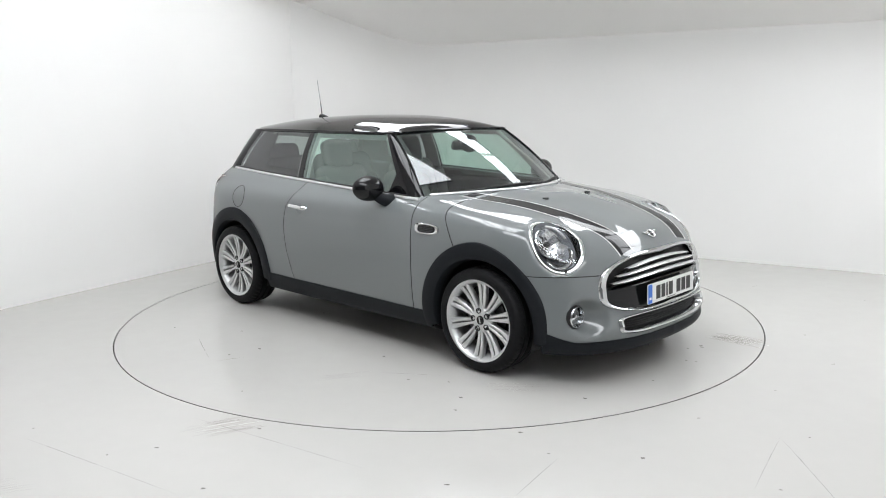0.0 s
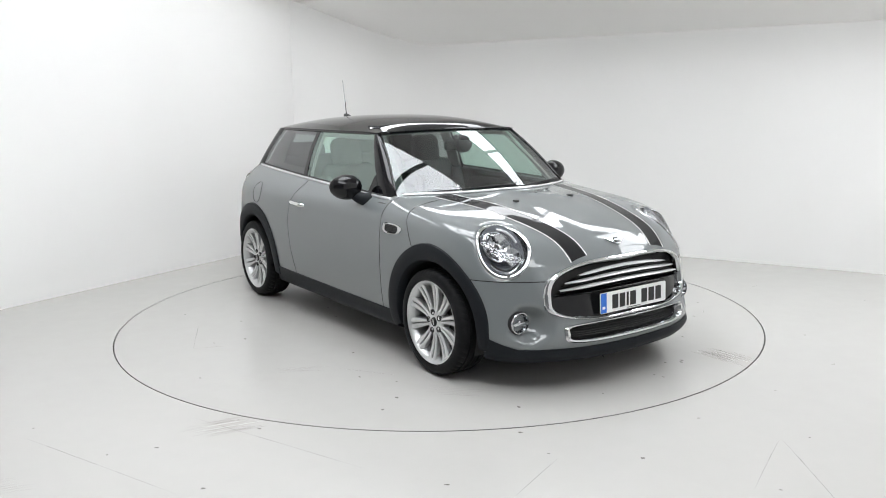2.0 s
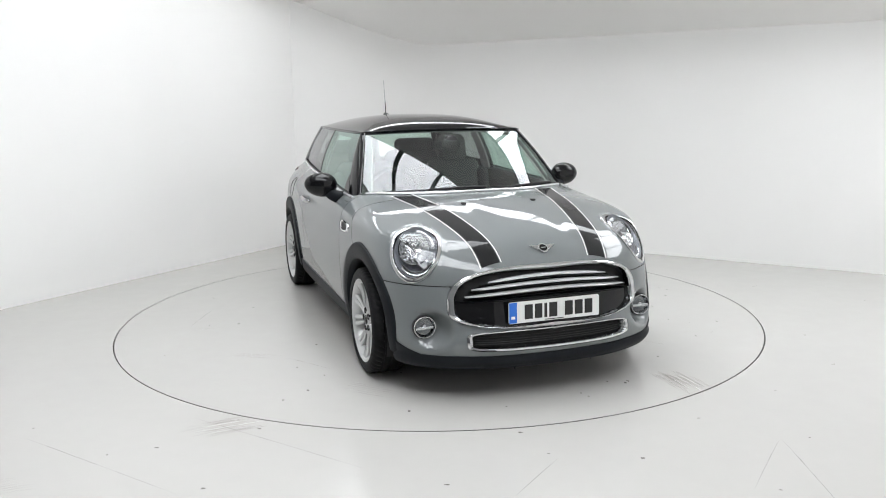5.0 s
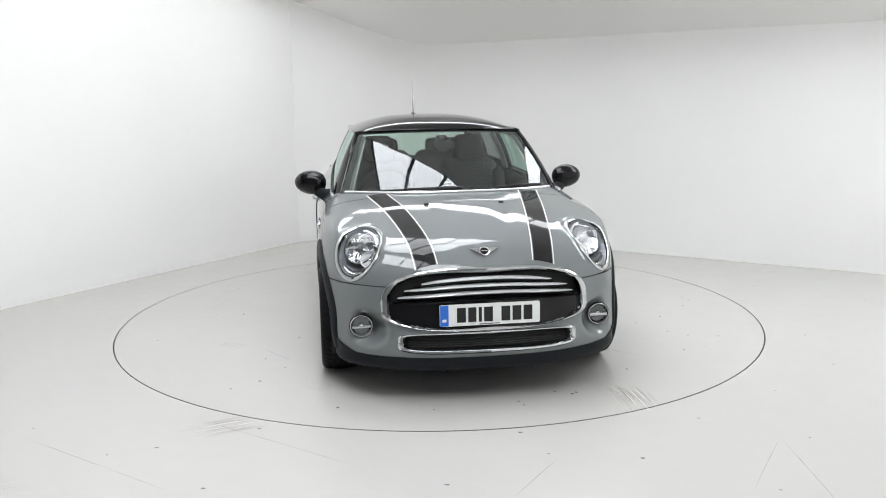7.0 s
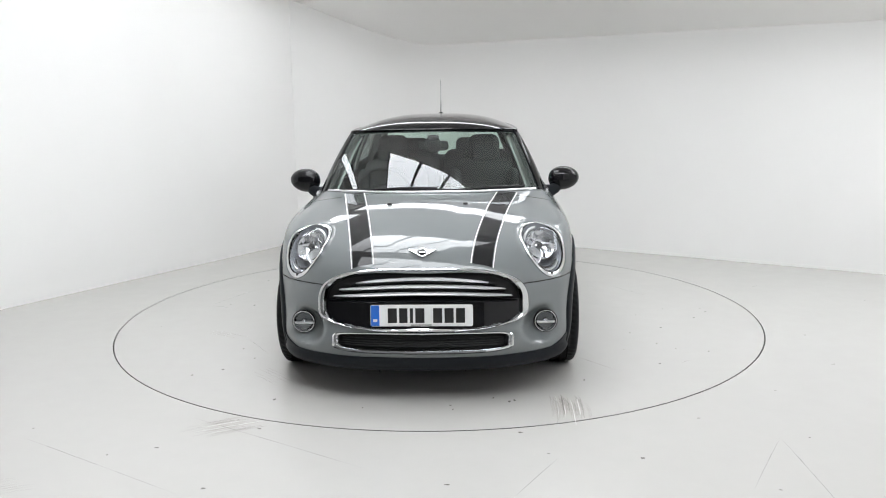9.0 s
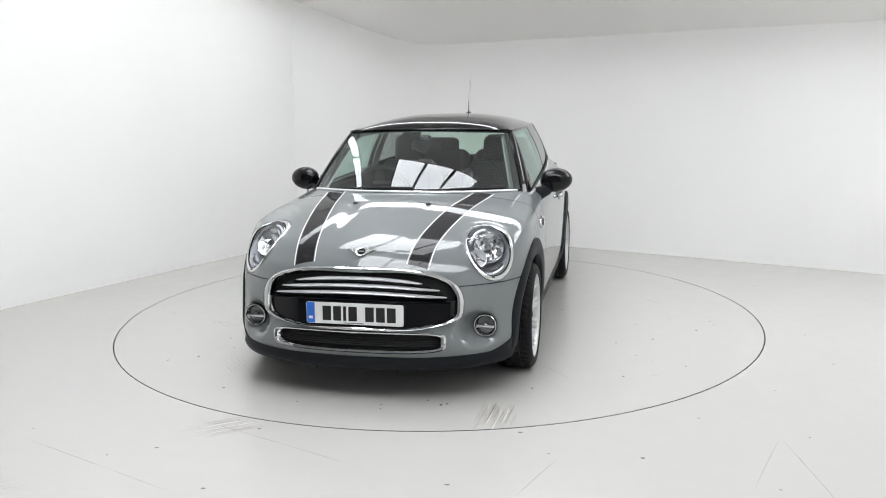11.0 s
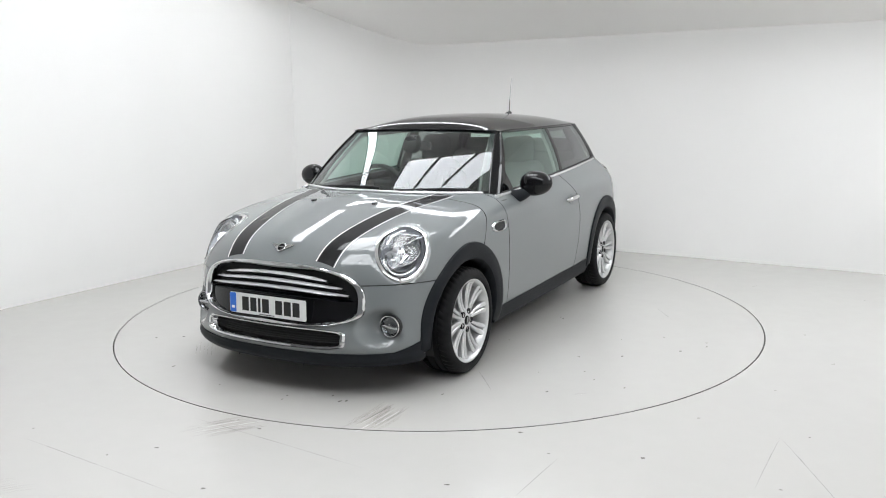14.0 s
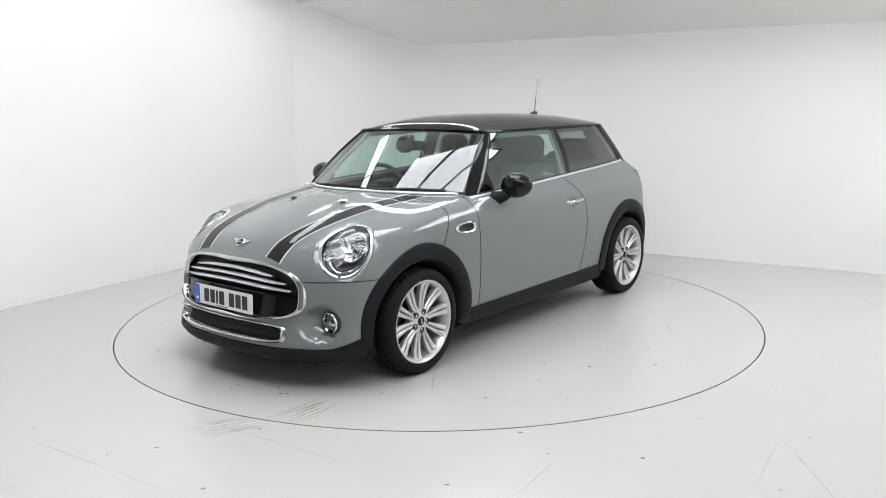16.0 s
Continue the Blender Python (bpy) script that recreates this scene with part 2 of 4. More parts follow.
def light_panel(a0, a1, d0, d1):
    """A luminous panel on the ceiling with a slim frame; also serves as added fill light."""
    bm = bmesh.new()
    c = [under_roof(a0, d0, 0.03), under_roof(a1, d0, 0.03), under_roof(a1, d1, 0.03), under_roof(a0, d1, 0.03)]
    up = Vector((0, 0, 0.028))
    lo, hi = [bm.verts.new(p) for p in c], [bm.verts.new(p + up) for p in c]
    for k in range(4):
        bm.faces.new((lo[k], lo[(k + 1) % 4], hi[(k + 1) % 4], hi[k]))
    bm.faces.new(lo)
    bm.faces.new(hi)
    bmesh.ops.recalc_face_normals(bm, faces=bm.faces)
    ob = thing("ceiling_light_panel", bm, M_PANEL, "white luminous ceiling panel, some of them added fill light", "ceiling light", group="luminous ceiling panels", smooth=False)
    bm = bmesh.new()
    q = [under_roof(a0 - 0.012, d0 - 0.012, 0.036), under_roof(a1 + 0.012, d0 - 0.012, 0.036), under_roof(a1 + 0.012, d1 + 0.012, 0.036), under_roof(a0 - 0.012, d1 + 0.012, 0.036)]
    tube(bm, q, 0.018, 6, closed=True)
    part("panel_frame", bm, M_BAR, ob, "dark slim panel frame")
    return ob


# long strip beside the north wall, strip beside the west wall, large bank over the turntable's front
for a0, a1 in ((-0.50, 0.62), (0.65, 2.15), (2.22, 3.8)):
    light_panel(a0, a1, 1.20, 1.50)
# two wider panels added past the strip's east end, to brighten the north wall
for a0, a1 in ((3.87, 5.1), (5.15, 6.4)):
    light_panel(a0, a1, 1.0, 1.85)
for d0, d1 in ((1.75, 2.9), (2.95, 4.2)):
    light_panel(-0.48, -0.24, d0, d1)
for i in range(3):
    light_panel(0.795 + i * 0.68, 1.415 + i * 0.68, 2.9, 4.9)
# unseen bank added over the camera as fill for the right wall and ceiling
for i in range(7):
    light_panel(1.6 + i * 0.80, 2.35 + i * 0.80, 5.6, 7.0)

# ---------------------------------------------------------------- turntable
bm = bmesh.new()
P = np.array([[[math.cos(2 * math.pi * i / 128) * r, math.sin(2 * math.pi * i / 128) * r, z] for i in range(128)]
              for r, z in ((RING - GAP / 2, -0.05), (RING - GAP / 2, -0.001), (RING - GAP / 2 - 0.003, 0.0), (1.5, 0.0), (0.8, 0.0), (0.02, 0.0))])
vs, _ = grid_mesh(bm, P, close_v=True)
bm.faces.new(vs[-1])
bmesh.ops.recalc_face_normals(bm, faces=bm.faces)
turntable = thing("turntable", bm, M_FLOOR, "round pale grey turntable set flush in the floor", "turntable", smooth=False)
bm = bmesh.new()
P = np.array([[[math.cos(2 * math.pi * i / 128) * r, math.sin(2 * math.pi * i / 128) * r, z] for i in range(128)]
              for r, z in ((RING - GAP / 2 + 0.001, -0.045), (RING - GAP / 2 + 0.001, 0.0004), (RING - GAP / 2 - 0.001, 0.0005))])
grid_mesh(bm, P, close_v=True)
bmesh.ops.recalc_face_normals(bm, faces=bm.faces)
part("turntable_edge", bm, M_EDGE, turntable, "worn grey metal edge", smooth=False)


def streak(bm, a, b, w, z=0.0008, taper=0.3):
    """A thin flat mark on the floor from a to b."""
    a, b = Vector((*a, z)), Vector((*b, z))
    n = Vector((-(b - a).y, (b - a).x, 0)).normalized() * w / 2
    v = [bm.verts.new(p) for p in (a - n * taper, b - n * taper, b.lerp(a, 0.3) + n, a.lerp(b, 0.3) + n)]
    f = bm.faces.new(v)
    if f.normal.z < 0:
        f.normal_flip()


def scuff_bundle(bm, a, b, count, spread, w, rng):
    """Parallel tyre streaks from a towards b."""
    a, b = Vector(a), Vector(b)
    n = Vector((-(b - a).y, (b - a).x)).normalized()
    for k in range(count):
        o = n * spread * (k / max(count - 1, 1) - 0.5 + rng.uniform(-0.03, 0.03))
        s0, s1 = rng.uniform(0, 0.3), rng.uniform(0.7, 1.0)
        streak(bm, a.lerp(b, s0) + o, a.lerp(b, s1) + o, w * rng.uniform(0.6, 1.5), 0.0008 + 0.00004 * k)


def specks(bm, places, rng):
    for x, y in places:
        r = rng.uniform(0.004, 0.009)
        n = 7
        vs = [bm.verts.new((x + r * rng.uniform(0.5, 1.3) * math.cos(2 * math.pi * k / n) * 1.6, y + r * rng.uniform(0.5, 1.2) * math.sin(2 * math.pi * k / n), 0.001)) for k in range(n)]
        bm.faces.new(vs)


rng = random.Random(4)
bm = bmesh.new()
scuff_bundle(bm, (1.75, 0.735), (2.17, 0.72), 9, 0.17, 0.034, rng)
scuff_bundle(bm, (1.72, 0.74), (2.10, 0.72), 5, 0.13, 0.010, rng)
scuff_bundle(bm, (0.50, -1.60), (0.70, -1.25), 7, 0.07, 0.007, rng)
scuff_bundle(bm, (1.30, -1.05), (1.62, -0.75), 6, 0.12, 0.008, rng)
part("tyre_scuff", bm, M_SCUFF, turntable, "tan tyre scuffs", smooth=False)["kind"] = "stuff"
bm = bmesh.new()
scuff_bundle(bm, (1.76, 0.73), (2.18, 0.715), 4, 0.11, 0.006, rng)
part("pale_scratch", bm, M_PIN, turntable, "pale scratches in the paint", smooth=False)["kind"] = "stuff"
bm = bmesh.new()
for a, b in (((-0.2, -1.78), (-0.71, -1.57)), ((1.11, 0.87), (1.38, 1.08)), ((1.23, 1.47), (1.17, 1.55)), ((0.71, -1.24), (1.03, -1.03)), ((-0.2, -1.78), (-0.12, -1.60)), ((-0.45, 1.62), (-0.80, 1.40))):
    streak(bm, a, b, 0.006)
part("dark_scratch", bm, M_SCUFF_PALE, turntable, "thin grey scratches", smooth=False)["kind"] = "stuff"
bm = bmesh.new()
specks(bm, ((0.39, -1.94), (0.93, -1.21), (1.34, -1.22), (1.44, -1.37), (1.83, -0.8), (0.6, 1.29), (0.22, 1.81), (1.25, 1.34), (1.01, 1.69), (1.53, 0.86), (1.81, 0.35), (1.86, 0.43), (1.97, 0.14)), rng)
specks(bm, [(rng.uniform(0.2, 2.0) * math.cos(a), rng.uniform(0.9, 2.0) * math.sin(a)) for a in (rng.uniform(0, 6.28) for _ in range(26))], rng)
part("dirt_speck", bm, M_SPECK, turntable, "small dark dirt specks", smooth=False)["kind"] = "stuff"

bm = bmesh.new()
scuff_bundle(bm, (-1.24, -2.26), (-0.84, -2.06), 9, 0.17, 0.034, rng)
scuff_bundle(bm, (-2.0, -2.84), (-1.66, -2.70), 7, 0.14, 0.012, rng)
thing("floor_scuffs", bm, M_SCUFF, "tan tyre scuffs on the painted floor", "scuff marks", kind="stuff", smooth=False)
bm = bmesh.new()
scuff_bundle(bm, (-1.22, -2.24), (-0.84, -2.07), 3, 0.09, 0.006, rng)
thing("pale_floor_scratches", bm, M_PIN, "pale scratches in the floor paint", "scratches", kind="stuff", smooth=False)
bm = bmesh.new()
for a, b in (((-1.98, -2.24), (-1.01, -2.88)), ((-1.28, -2.0), (-0.34, -2.63)), ((1.24, -2.88), (1.55, -2.38)), ((1.55, -2.38), (1.51, -3.1)), ((0.28, -2.92), (0.51, -2.56)), ((2.30, 1.88), (2.42, 1.98)), ((2.55, 0.62), (2.64, 0.70))):
    streak(bm, a, b, 0.006)
thing("floor_scratches", bm, M_SCUFF_PALE, "thin grey scratches in the floor paint", "scratches", kind="stuff", smooth=False)
bm = bmesh.new()
specks(bm, ((-1.97, -2.14), (-1.49, -2.46), (-0.97, -2.8), (-1.29, -2.39), (-0.87, -2.19), (0.37, -2.28), (0.47, -2.52), (0.87, -2.58), (1.25, -2.14), (1.68, -2.39), (1.34, -2.89), (0.02, -2.8), (1.77, -1.78), (2.28, -1.36), (2.38, -0.76), (3.23, 0.13)), rng)
thing("floor_specks", bm, M_SPECK, "small dark dirt specks on the floor", "dirt", kind="stuff", smooth=False)

# ---------------------------------------------------------------- the car's skin
HUB_X, HUB_Z, ARCH = 1.2475, 0.305, 0.44


def table(xs, ys):
    """A smooth curve through the rows, sampled finely."""
    t = np.linspace(xs[0], xs[-1], 1500)
    return t, spline(t, xs, ys)


SK_W = table((-2.1, -1.8, -1.5, -1.2, -0.8, 0.0, 0.7, 1.1, 1.4, 1.65, 2.1), (0.74, 0.79, 0.825, 0.840, 0.850, 0.852, 0.850, 0.845, 0.830, 0.80, 0.70))
SK_TUMBLE = table((0.1, 0.2, 0.35, 0.5, 0.65, 0.78, 0.88, 0.95, 1.02, 1.12), (-0.06, -0.035, -0.010, 0.0, 0.002, -0.006, -0.030, -0.085, -0.155, -0.30))
SK_TOP = table((-2.1, -1.6, -0.5, 0.5, 0.95, 1.25, 1.5, 1.7, 1.82, 1.9, 1.96, 2.1), (1.10, 1.13, 1.10, 1.03, 0.975, 0.938, 0.885, 0.825, 0.775, 0.725, 0.66, 0.50))
SK_NOSE = table((0.1, 0.19, 0.25, 0.31, 0.38, 0.46, 0.55, 0.62, 0.68, 0.74, 0.9), (1.93, 1.985, 2.005, 2.01, 1.99, 1.972, 1.955, 1.935, 1.91, 1.87, 1.75))
SK_PLAN = table((0.0, 0.2, 0.35, 0.5, 0.6, 0.7, 0.77, 0.83, 0.9), (0.0, 0.01, 0.032, 0.085, 0.14, 0.225, 0.31, 0.42, 0.60))
SK_TAIL = table((0.1, 0.2, 0.45, 0.7, 0.9, 1.05, 1.2), (1.78, 1.83, 1.87, 1.84, 1.79, 1.66, 1.48))
SK_BACK = table((0.0, 0.4, 0.6, 0.72, 0.8, 0.9), (0.0, 0.02, 0.06, 0.125, 0.22, 0.42))


def skin(p):
    """Signed value of the lower body: below zero inside."""
    x, y, z = p[..., 0], np.abs(p[..., 1]), p[..., 2]
    side = y - np.interp(x, *SK_W) - np.interp(z, *SK_TUMBLE)
    top = z - np.interp(x, *SK_TOP) + 0.038 * (y / 0.65) ** 2 - (0.006 * np.exp(-(y / 0.40) ** 8) + 0.006 * np.exp(-(y / 0.19) ** 6)) * np.clip((x - 0.9) / 0.3, 0, 1)
    front = x - np.interp(z, *SK_NOSE) + np.interp(y, *SK_PLAN)
    pocket = np.exp(-(((y - 0.637) / 0.104) ** 2 + ((z - 0.381) / 0.086) ** 2) ** 3)
    front = front + pocket * np.clip(x - front - 1.764, 0, 1)
    rear = -x - np.interp(z, *SK_TAIL) + np.interp(y, *SK_BACK)
    k = 0.028
    a = np.stack([side, top, front, rear, 0.165 - z], -1) / k
    m = a.max(-1)
    return (m + np.log(np.exp(a - m[..., None]).sum(-1))) * k


def meet_raw(o, d, lo=0.0, hi=2.2):
    """Where rays from inside the plain skin leave it."""
    o, d = np.broadcast_arrays(np.asarray(o, float), np.asarray(d, float))
    a, b = np.full(o.shape[:-1], lo), np.full(o.shape[:-1], hi)
    for _ in range(24):
        m = (a + b) / 2
        inside = skin(o + d * m[..., None]) < 0
        a, b = np.where(inside, m, a), np.where(inside, b, m)
    return o + d * a[..., None]


LAMP_C = np.array([1.615, 0.632, 0.745])
LAMP_N = np.array([0.70, 0.34, 0.63])
LAMP_N = LAMP_N / np.linalg.norm(LAMP_N)
LAMP_H = np.cross(np.array([0.0, 0.12, 1.0]), LAMP_N)
LAMP_H = LAMP_H / np.linalg.norm(LAMP_H)
LAMP_V = np.cross(LAMP_N, LAMP_H)
LAMP_A, LAMP_B = 0.138, 0.186
LAMP_FOLLOW = 1.0          # how far the lamp's rim follows the bonnet's curve


def lamp_skin(d):
    """Height of the plain skin over the lamp's plane at offsets d from its middle."""
    base = LAMP_C + d
    p = meet_raw(base - LAMP_N * 0.35, np.broadcast_to(LAMP_N, base.shape), 0.0, 0.8)
    return (p - LAMP_C) @ LAMP_N


RIM_A = np.linspace(-math.pi, math.pi, 121)
RIM = LAMP_H[None] * (np.cos(RIM_A) * LAMP_A)[:, None] + LAMP_V[None] * (np.sin(RIM_A) * LAMP_B)[:, None]
RIM_H = lamp_skin(RIM)
LAMP_H0 = float(RIM_H[:-1].mean()) + 0.004
RIM_H = LAMP_H0 + (RIM_H - LAMP_H0) * LAMP_FOLLOW


def meet(o, d, lo=0.0, hi=2.2):
    """Where rays from inside leave the skin, eased to the headlamps' rims."""
    p = meet_raw(o, d, lo, hi)
    q = (p * np.array([1, 1, 1])).copy()
    q[..., 1] = np.abs(q[..., 1])
    e = q - LAMP_C
    u, v, h = e @ LAMP_H / LAMP_A, e @ LAMP_V / LAMP_B, e @ LAMP_N
    r = np.hypot(u, v)
    goal = np.interp(np.arctan2(v, u), RIM_A, RIM_H) - 0.004
    k = np.clip((1.16 - r) / 0.13, 0, 1) * (np.abs(h) < 0.16)
    k = k * k * (3 - 2 * k)
    shift = LAMP_N * ((goal - h) * k)[..., None]
    shift[..., 1] *= np.where(p[..., 1] < 0, -1, 1)
    return p + shift


def skin_normal(p):
    e = 1e-3
    g = np.stack([skin(p + np.eye(3)[i] * e) - skin(p - np.eye(3)[i] * e) for i in range(3)], -1)
    return g / np.linalg.norm(g, axis=-1, keepdims=True)


def on_side(x, z, off=0.0, side=1):
    """Points on the flank at (x, z), pushed out by off."""
    x, z = np.broadcast_arrays(np.asarray(x, float), np.asarray(z, float))
    o = np.stack([x, np.zeros_like(x), z], -1)
    p = meet(o, np.array([0.0, 1.0, 0.0]))
    p = p + skin_normal(p) * np.asarray(off)[..., None]
    return p * np.array([1, side, 1])


def on_front(y, z, off=0.0):
    """Points on the nose at (y, z), pushed out by off."""
    y, z = np.broadcast_arrays(np.asarray(y, float), np.asarray(z, float))
    o = np.stack([np.full_like(y, 0.9), y, z], -1)
    p = meet(o, np.array([1.0, 0.0, 0.0]))
    return p + skin_normal(p) * np.asarray(off)[..., None]


def on_top(x, y, off=0.0):
    """Points on the bonnet at (x, y), pushed out by off."""
    x, y = np.broadcast_arrays(np.asarray(x, float), np.asarray(y, float))
    o = np.stack([x, y, np.full_like(x, 0.4)], -1)
    p = meet(o, np.array([0.0, 0.0, 1.0]))
    return p + skin_normal(p) * np.asarray(off)[..., None]


def master(off=0.0, na=340, nx=110, nt=64, nf=112):
    """The whole lower body as one sheet of quads."""
    al = np.radians(np.linspace(-180, 180, na))
    rows = []
    for t in np.radians(np.linspace(-86, -2, nt)):
        rows.append((-1.2, t))
    for x in np.linspace(-1.2, 1.2, nx):
        rows.append((x, 0.0))
    for t in np.radians(np.linspace(2, 88, nf)):
        rows.append((1.2, t))
    o = np.array([[[x, 0.0, 0.5] for _ in al] for x, t in rows])
    d = np.array([[[math.sin(t), math.cos(t) * math.sin(a), math.cos(t) * math.cos(a)] for a in al] for x, t in rows])
    p = meet(o, d)
    if off:
        p = p + skin_normal(p) * off
    bm = bmesh.new()
    grid_mesh(bm, p)
    bmesh.ops.remove_doubles(bm, verts=bm.verts, dist=1e-5)
    bmesh.ops.recalc_face_normals(bm, faces=bm.faces)
    return bm


car = tagged(new("car"), "grey three-door hatchback with black roof and striped bonnet", "car")
# ---------------------------------------------------------------- the car's panels
SIDES = ((1, "left"), (-1, "right"))


def solid(ob, t, offset=-1.0, rim=False):
    m = ob.modifiers.new("thickness", "SOLIDIFY")
    m.thickness, m.offset = t, offset
    # panel edges coloured black in place of paint, for the shade in the gaps
    if rim:
        ob.data.materials.append(M_DARK)
        m.material_offset_rim = 1
    return ob


def grille_edge(a, s=1.0):
    """Outline (y, z) of the radiator grille at the angle a."""
    c, q = math.cos(a), math.sin(a)
    n = 3.1 if q > 0 else 2.9
    h = 0.202 if q > 0 else 0.108
    r = (abs(c) ** n + abs(q) ** n) ** (-1 / n)
    return 0.545 * r * c * s, 0.487 + h * r * q * s


def grille_in(y, z):
    q = z - 0.487
    n, h = (3.1, 0.202) if q > 0 else (2.9, 0.108)
    return (abs(y) / 0.545) ** n + (abs(q) / h) ** n


def intake_in(y, z):
    return (abs(y) / 0.452) ** 6 + (abs(z - 0.322) / 0.047) ** 5


FOG = (0.645, 0.381)


def lamp_in(p):
    d = np.array([p[0], abs(p[1]), p[2]]) - LAMP_C
    if abs(d @ LAMP_N) > 0.25:
        return 9
    return math.hypot(d @ LAMP_H / LAMP_A, d @ LAMP_V / LAMP_B)


def belt_z(x):
    return 0.9738 - 0.0424 * x


def cowl_x(y):
    return 0.955 - 0.27 * (y / 0.70) ** 2


CUTS = {
    "bonnet": (Vector((1.5, 0, 0.598)), Vector((0, 0, 1))),
    "apanel": (Vector((0.925, 0, 0.968)), Vector((1, 0, 0.544)).normalized()),
    "door_front": (Vector((0.715, 0, 0.6)), Vector((1, 0, 0))),
    "door_a": (Vector((-0.508, 0, 0.328)), Vector((0.172, 0, 0.052)).normalized()),
    "door_b": (Vector((-0.560, 0, 0.500)), Vector((0.175, 0, 0.023)).normalized()),
    "door_c": (Vector((-0.583, 0, 0.675)), Vector((0.145, 0, -0.023)).normalized()),
    "door_d": (Vector((-0.560, 0, 0.820)), Vector((0.100, 0, -0.075)).normalized()),
    "bumper_rear": (Vector((-1.5, 0, 0.60)), Vector((0, 0, 1))),
}
SILL = (Vector((0, 0, 0.2985)), Vector((0.0098, 0, 1)).normalized())
LIP = (Vector((1.9, 0, 0.247)), Vector((0, 0, 1)))
LIP_RISE = (Vector((1.80, 0, 0.247)), Vector((0.36, 0, 1)).normalized())
BELT_CUT = (Vector((0, 0, 0.9738)), Vector((0.0424, 0, 1)).normalized())


def side_of(cut, p):
    return (p - cut[0]).dot(cut[1])


def panel_of(p):
    """Which panel a point of the skin belongs to; None where there is a gap or an opening."""
    g = 0.0026
    x, y, z = p
    if p.z > belt_z(x) and x < cowl_x(y):
        return None
    for hx in (HUB_X, -HUB_X):
        if (x - hx) ** 2 + (z - HUB_Z) ** 2 < 0.405 ** 2 and abs(y) > 0.42:
            return None
    if z < 0.19:
        return "underbody"
    if x > 1.25:
        if side_of(LIP, p) < 0 or (side_of(LIP_RISE, p) < 0 and x < 1.8):
            return "front_lip"
        if x > 1.6 and (grille_in(y, z) < (0.84 if z > 0.487 or abs(y) > 0.40 else 0.74) or intake_in(y, z) < 1.0):
            return None
        if lamp_in(p) < 0.93 and z > 0.5:
            return None
    elif side_of(SILL, p) < 0 and x > -1.25:
        return "sill_left" if y > 0 else "sill_right"
    b = side_of(CUTS["bonnet"], p)
    a = side_of(CUTS["apanel"], p)
    if x > HUB_X and abs(b) < g:
        return None
    if x > HUB_X and b < 0:
        return "front_bumper"
    if abs(a) < g:
        return None
    if a > 0:
        return "bonnet"
    s = "left" if y > 0 else "right"
    d = side_of(CUTS["door_front"], p)
    if abs(d) < g:
        return None
    if d > 0:
        return "front_wing_" + s
    e = min(side_of(CUTS["door_" + k], p) for k in "abcd")
    if e > g:
        return "door_" + s
    if abs(e) <= g:
        return None
    if x < -1.55 and abs(y) < 0.62 and z > 0.60:
        return "tailgate"
    if x < -HUB_X and z < 0.60:
        return "rear_bumper"
    return "rear_quarter_" + s


def split_skin():
    bm = master()
    for k, (co, no) in CUTS.items():
        for s in (0.0027, -0.0027):
            bmesh.ops.bisect_plane(bm, geom=bm.verts[:] + bm.edges[:] + bm.faces[:], plane_co=co + no * s, plane_no=no)
    for co, no in (SILL, LIP, LIP_RISE, BELT_CUT, (Vector((0, 0, 0.19)), Vector((0, 0, 1)))):
        bmesh.ops.bisect_plane(bm, geom=bm.verts[:] + bm.edges[:] + bm.faces[:], plane_co=co, plane_no=no)
    groups = {}
    for f in bm.faces:
        k = panel_of(f.calc_center_median())
        if k:
            groups.setdefault(k, []).append(f)
    made = {}
    for k, faces in groups.items():
        b2 = bmesh.new()
        seen = {}
        for f in faces:
            for v in f.verts:
                if v not in seen:
                    seen[v] = b2.verts.new(v.co)
            b2.faces.new([seen[v] for v in f.verts])
        bmesh.ops.recalc_face_normals(b2, faces=b2.faces)
        if k in ("front_lip", "sill_left", "sill_right"):
            b2.normal_update()
            k_front = k == "front_lip"
            for v in b2.verts:
                j = min(max((0.243 - v.co.z) / 0.03, 0.0), 1.0) if k_front else 0.0
                v.co += v.normal * (0.006 + 0.016 * j * j * (3 - 2 * j))
        plain = k.replace("_left", "").replace("_right", "")
        black = plain in ("front_lip", "sill", "underbody")
        ob = part(plain, b2, (M_DARK if plain == "underbody" else M_CLAD) if black else M_PAINT, car,
                  {"front_lip": "black plastic lower lip", "sill": "black plastic side sill", "underbody": "dark underside"}.get(plain, ""))
        solid(ob, 0.016 if black else 0.007, rim=not black)
        made[k] = ob
    bm.free()
    return made


panels = split_skin()

# dark shell behind the gaps
bm = master(off=-0.022, na=120, nx=50, nt=36, nf=36)
for f in list(bm.faces):
    c = f.calc_center_median()
    hole = any((c.x - h) ** 2 + (c.z - HUB_Z) ** 2 < 0.40 ** 2 and abs(c.y) > 0.40 for h in (HUB_X, -HUB_X))
    nose = c.x > 1.5 and c.z > 0.2 and (grille_in(c.y, c.z) < 1.1 or intake_in(c.y, c.z) < 1.2 or lamp_in(c) < 1.0 or math.hypot(abs(c.y) - FOG[0], c.z - FOG[1]) < 0.09)
    if hole or nose or (c.z > belt_z(c.x) - 0.03 and c.x < cowl_x(c.y) + 0.02):
        bm.faces.remove(f)
part("inner_shell", bm, M_DARK, car, "dark inner body shell")

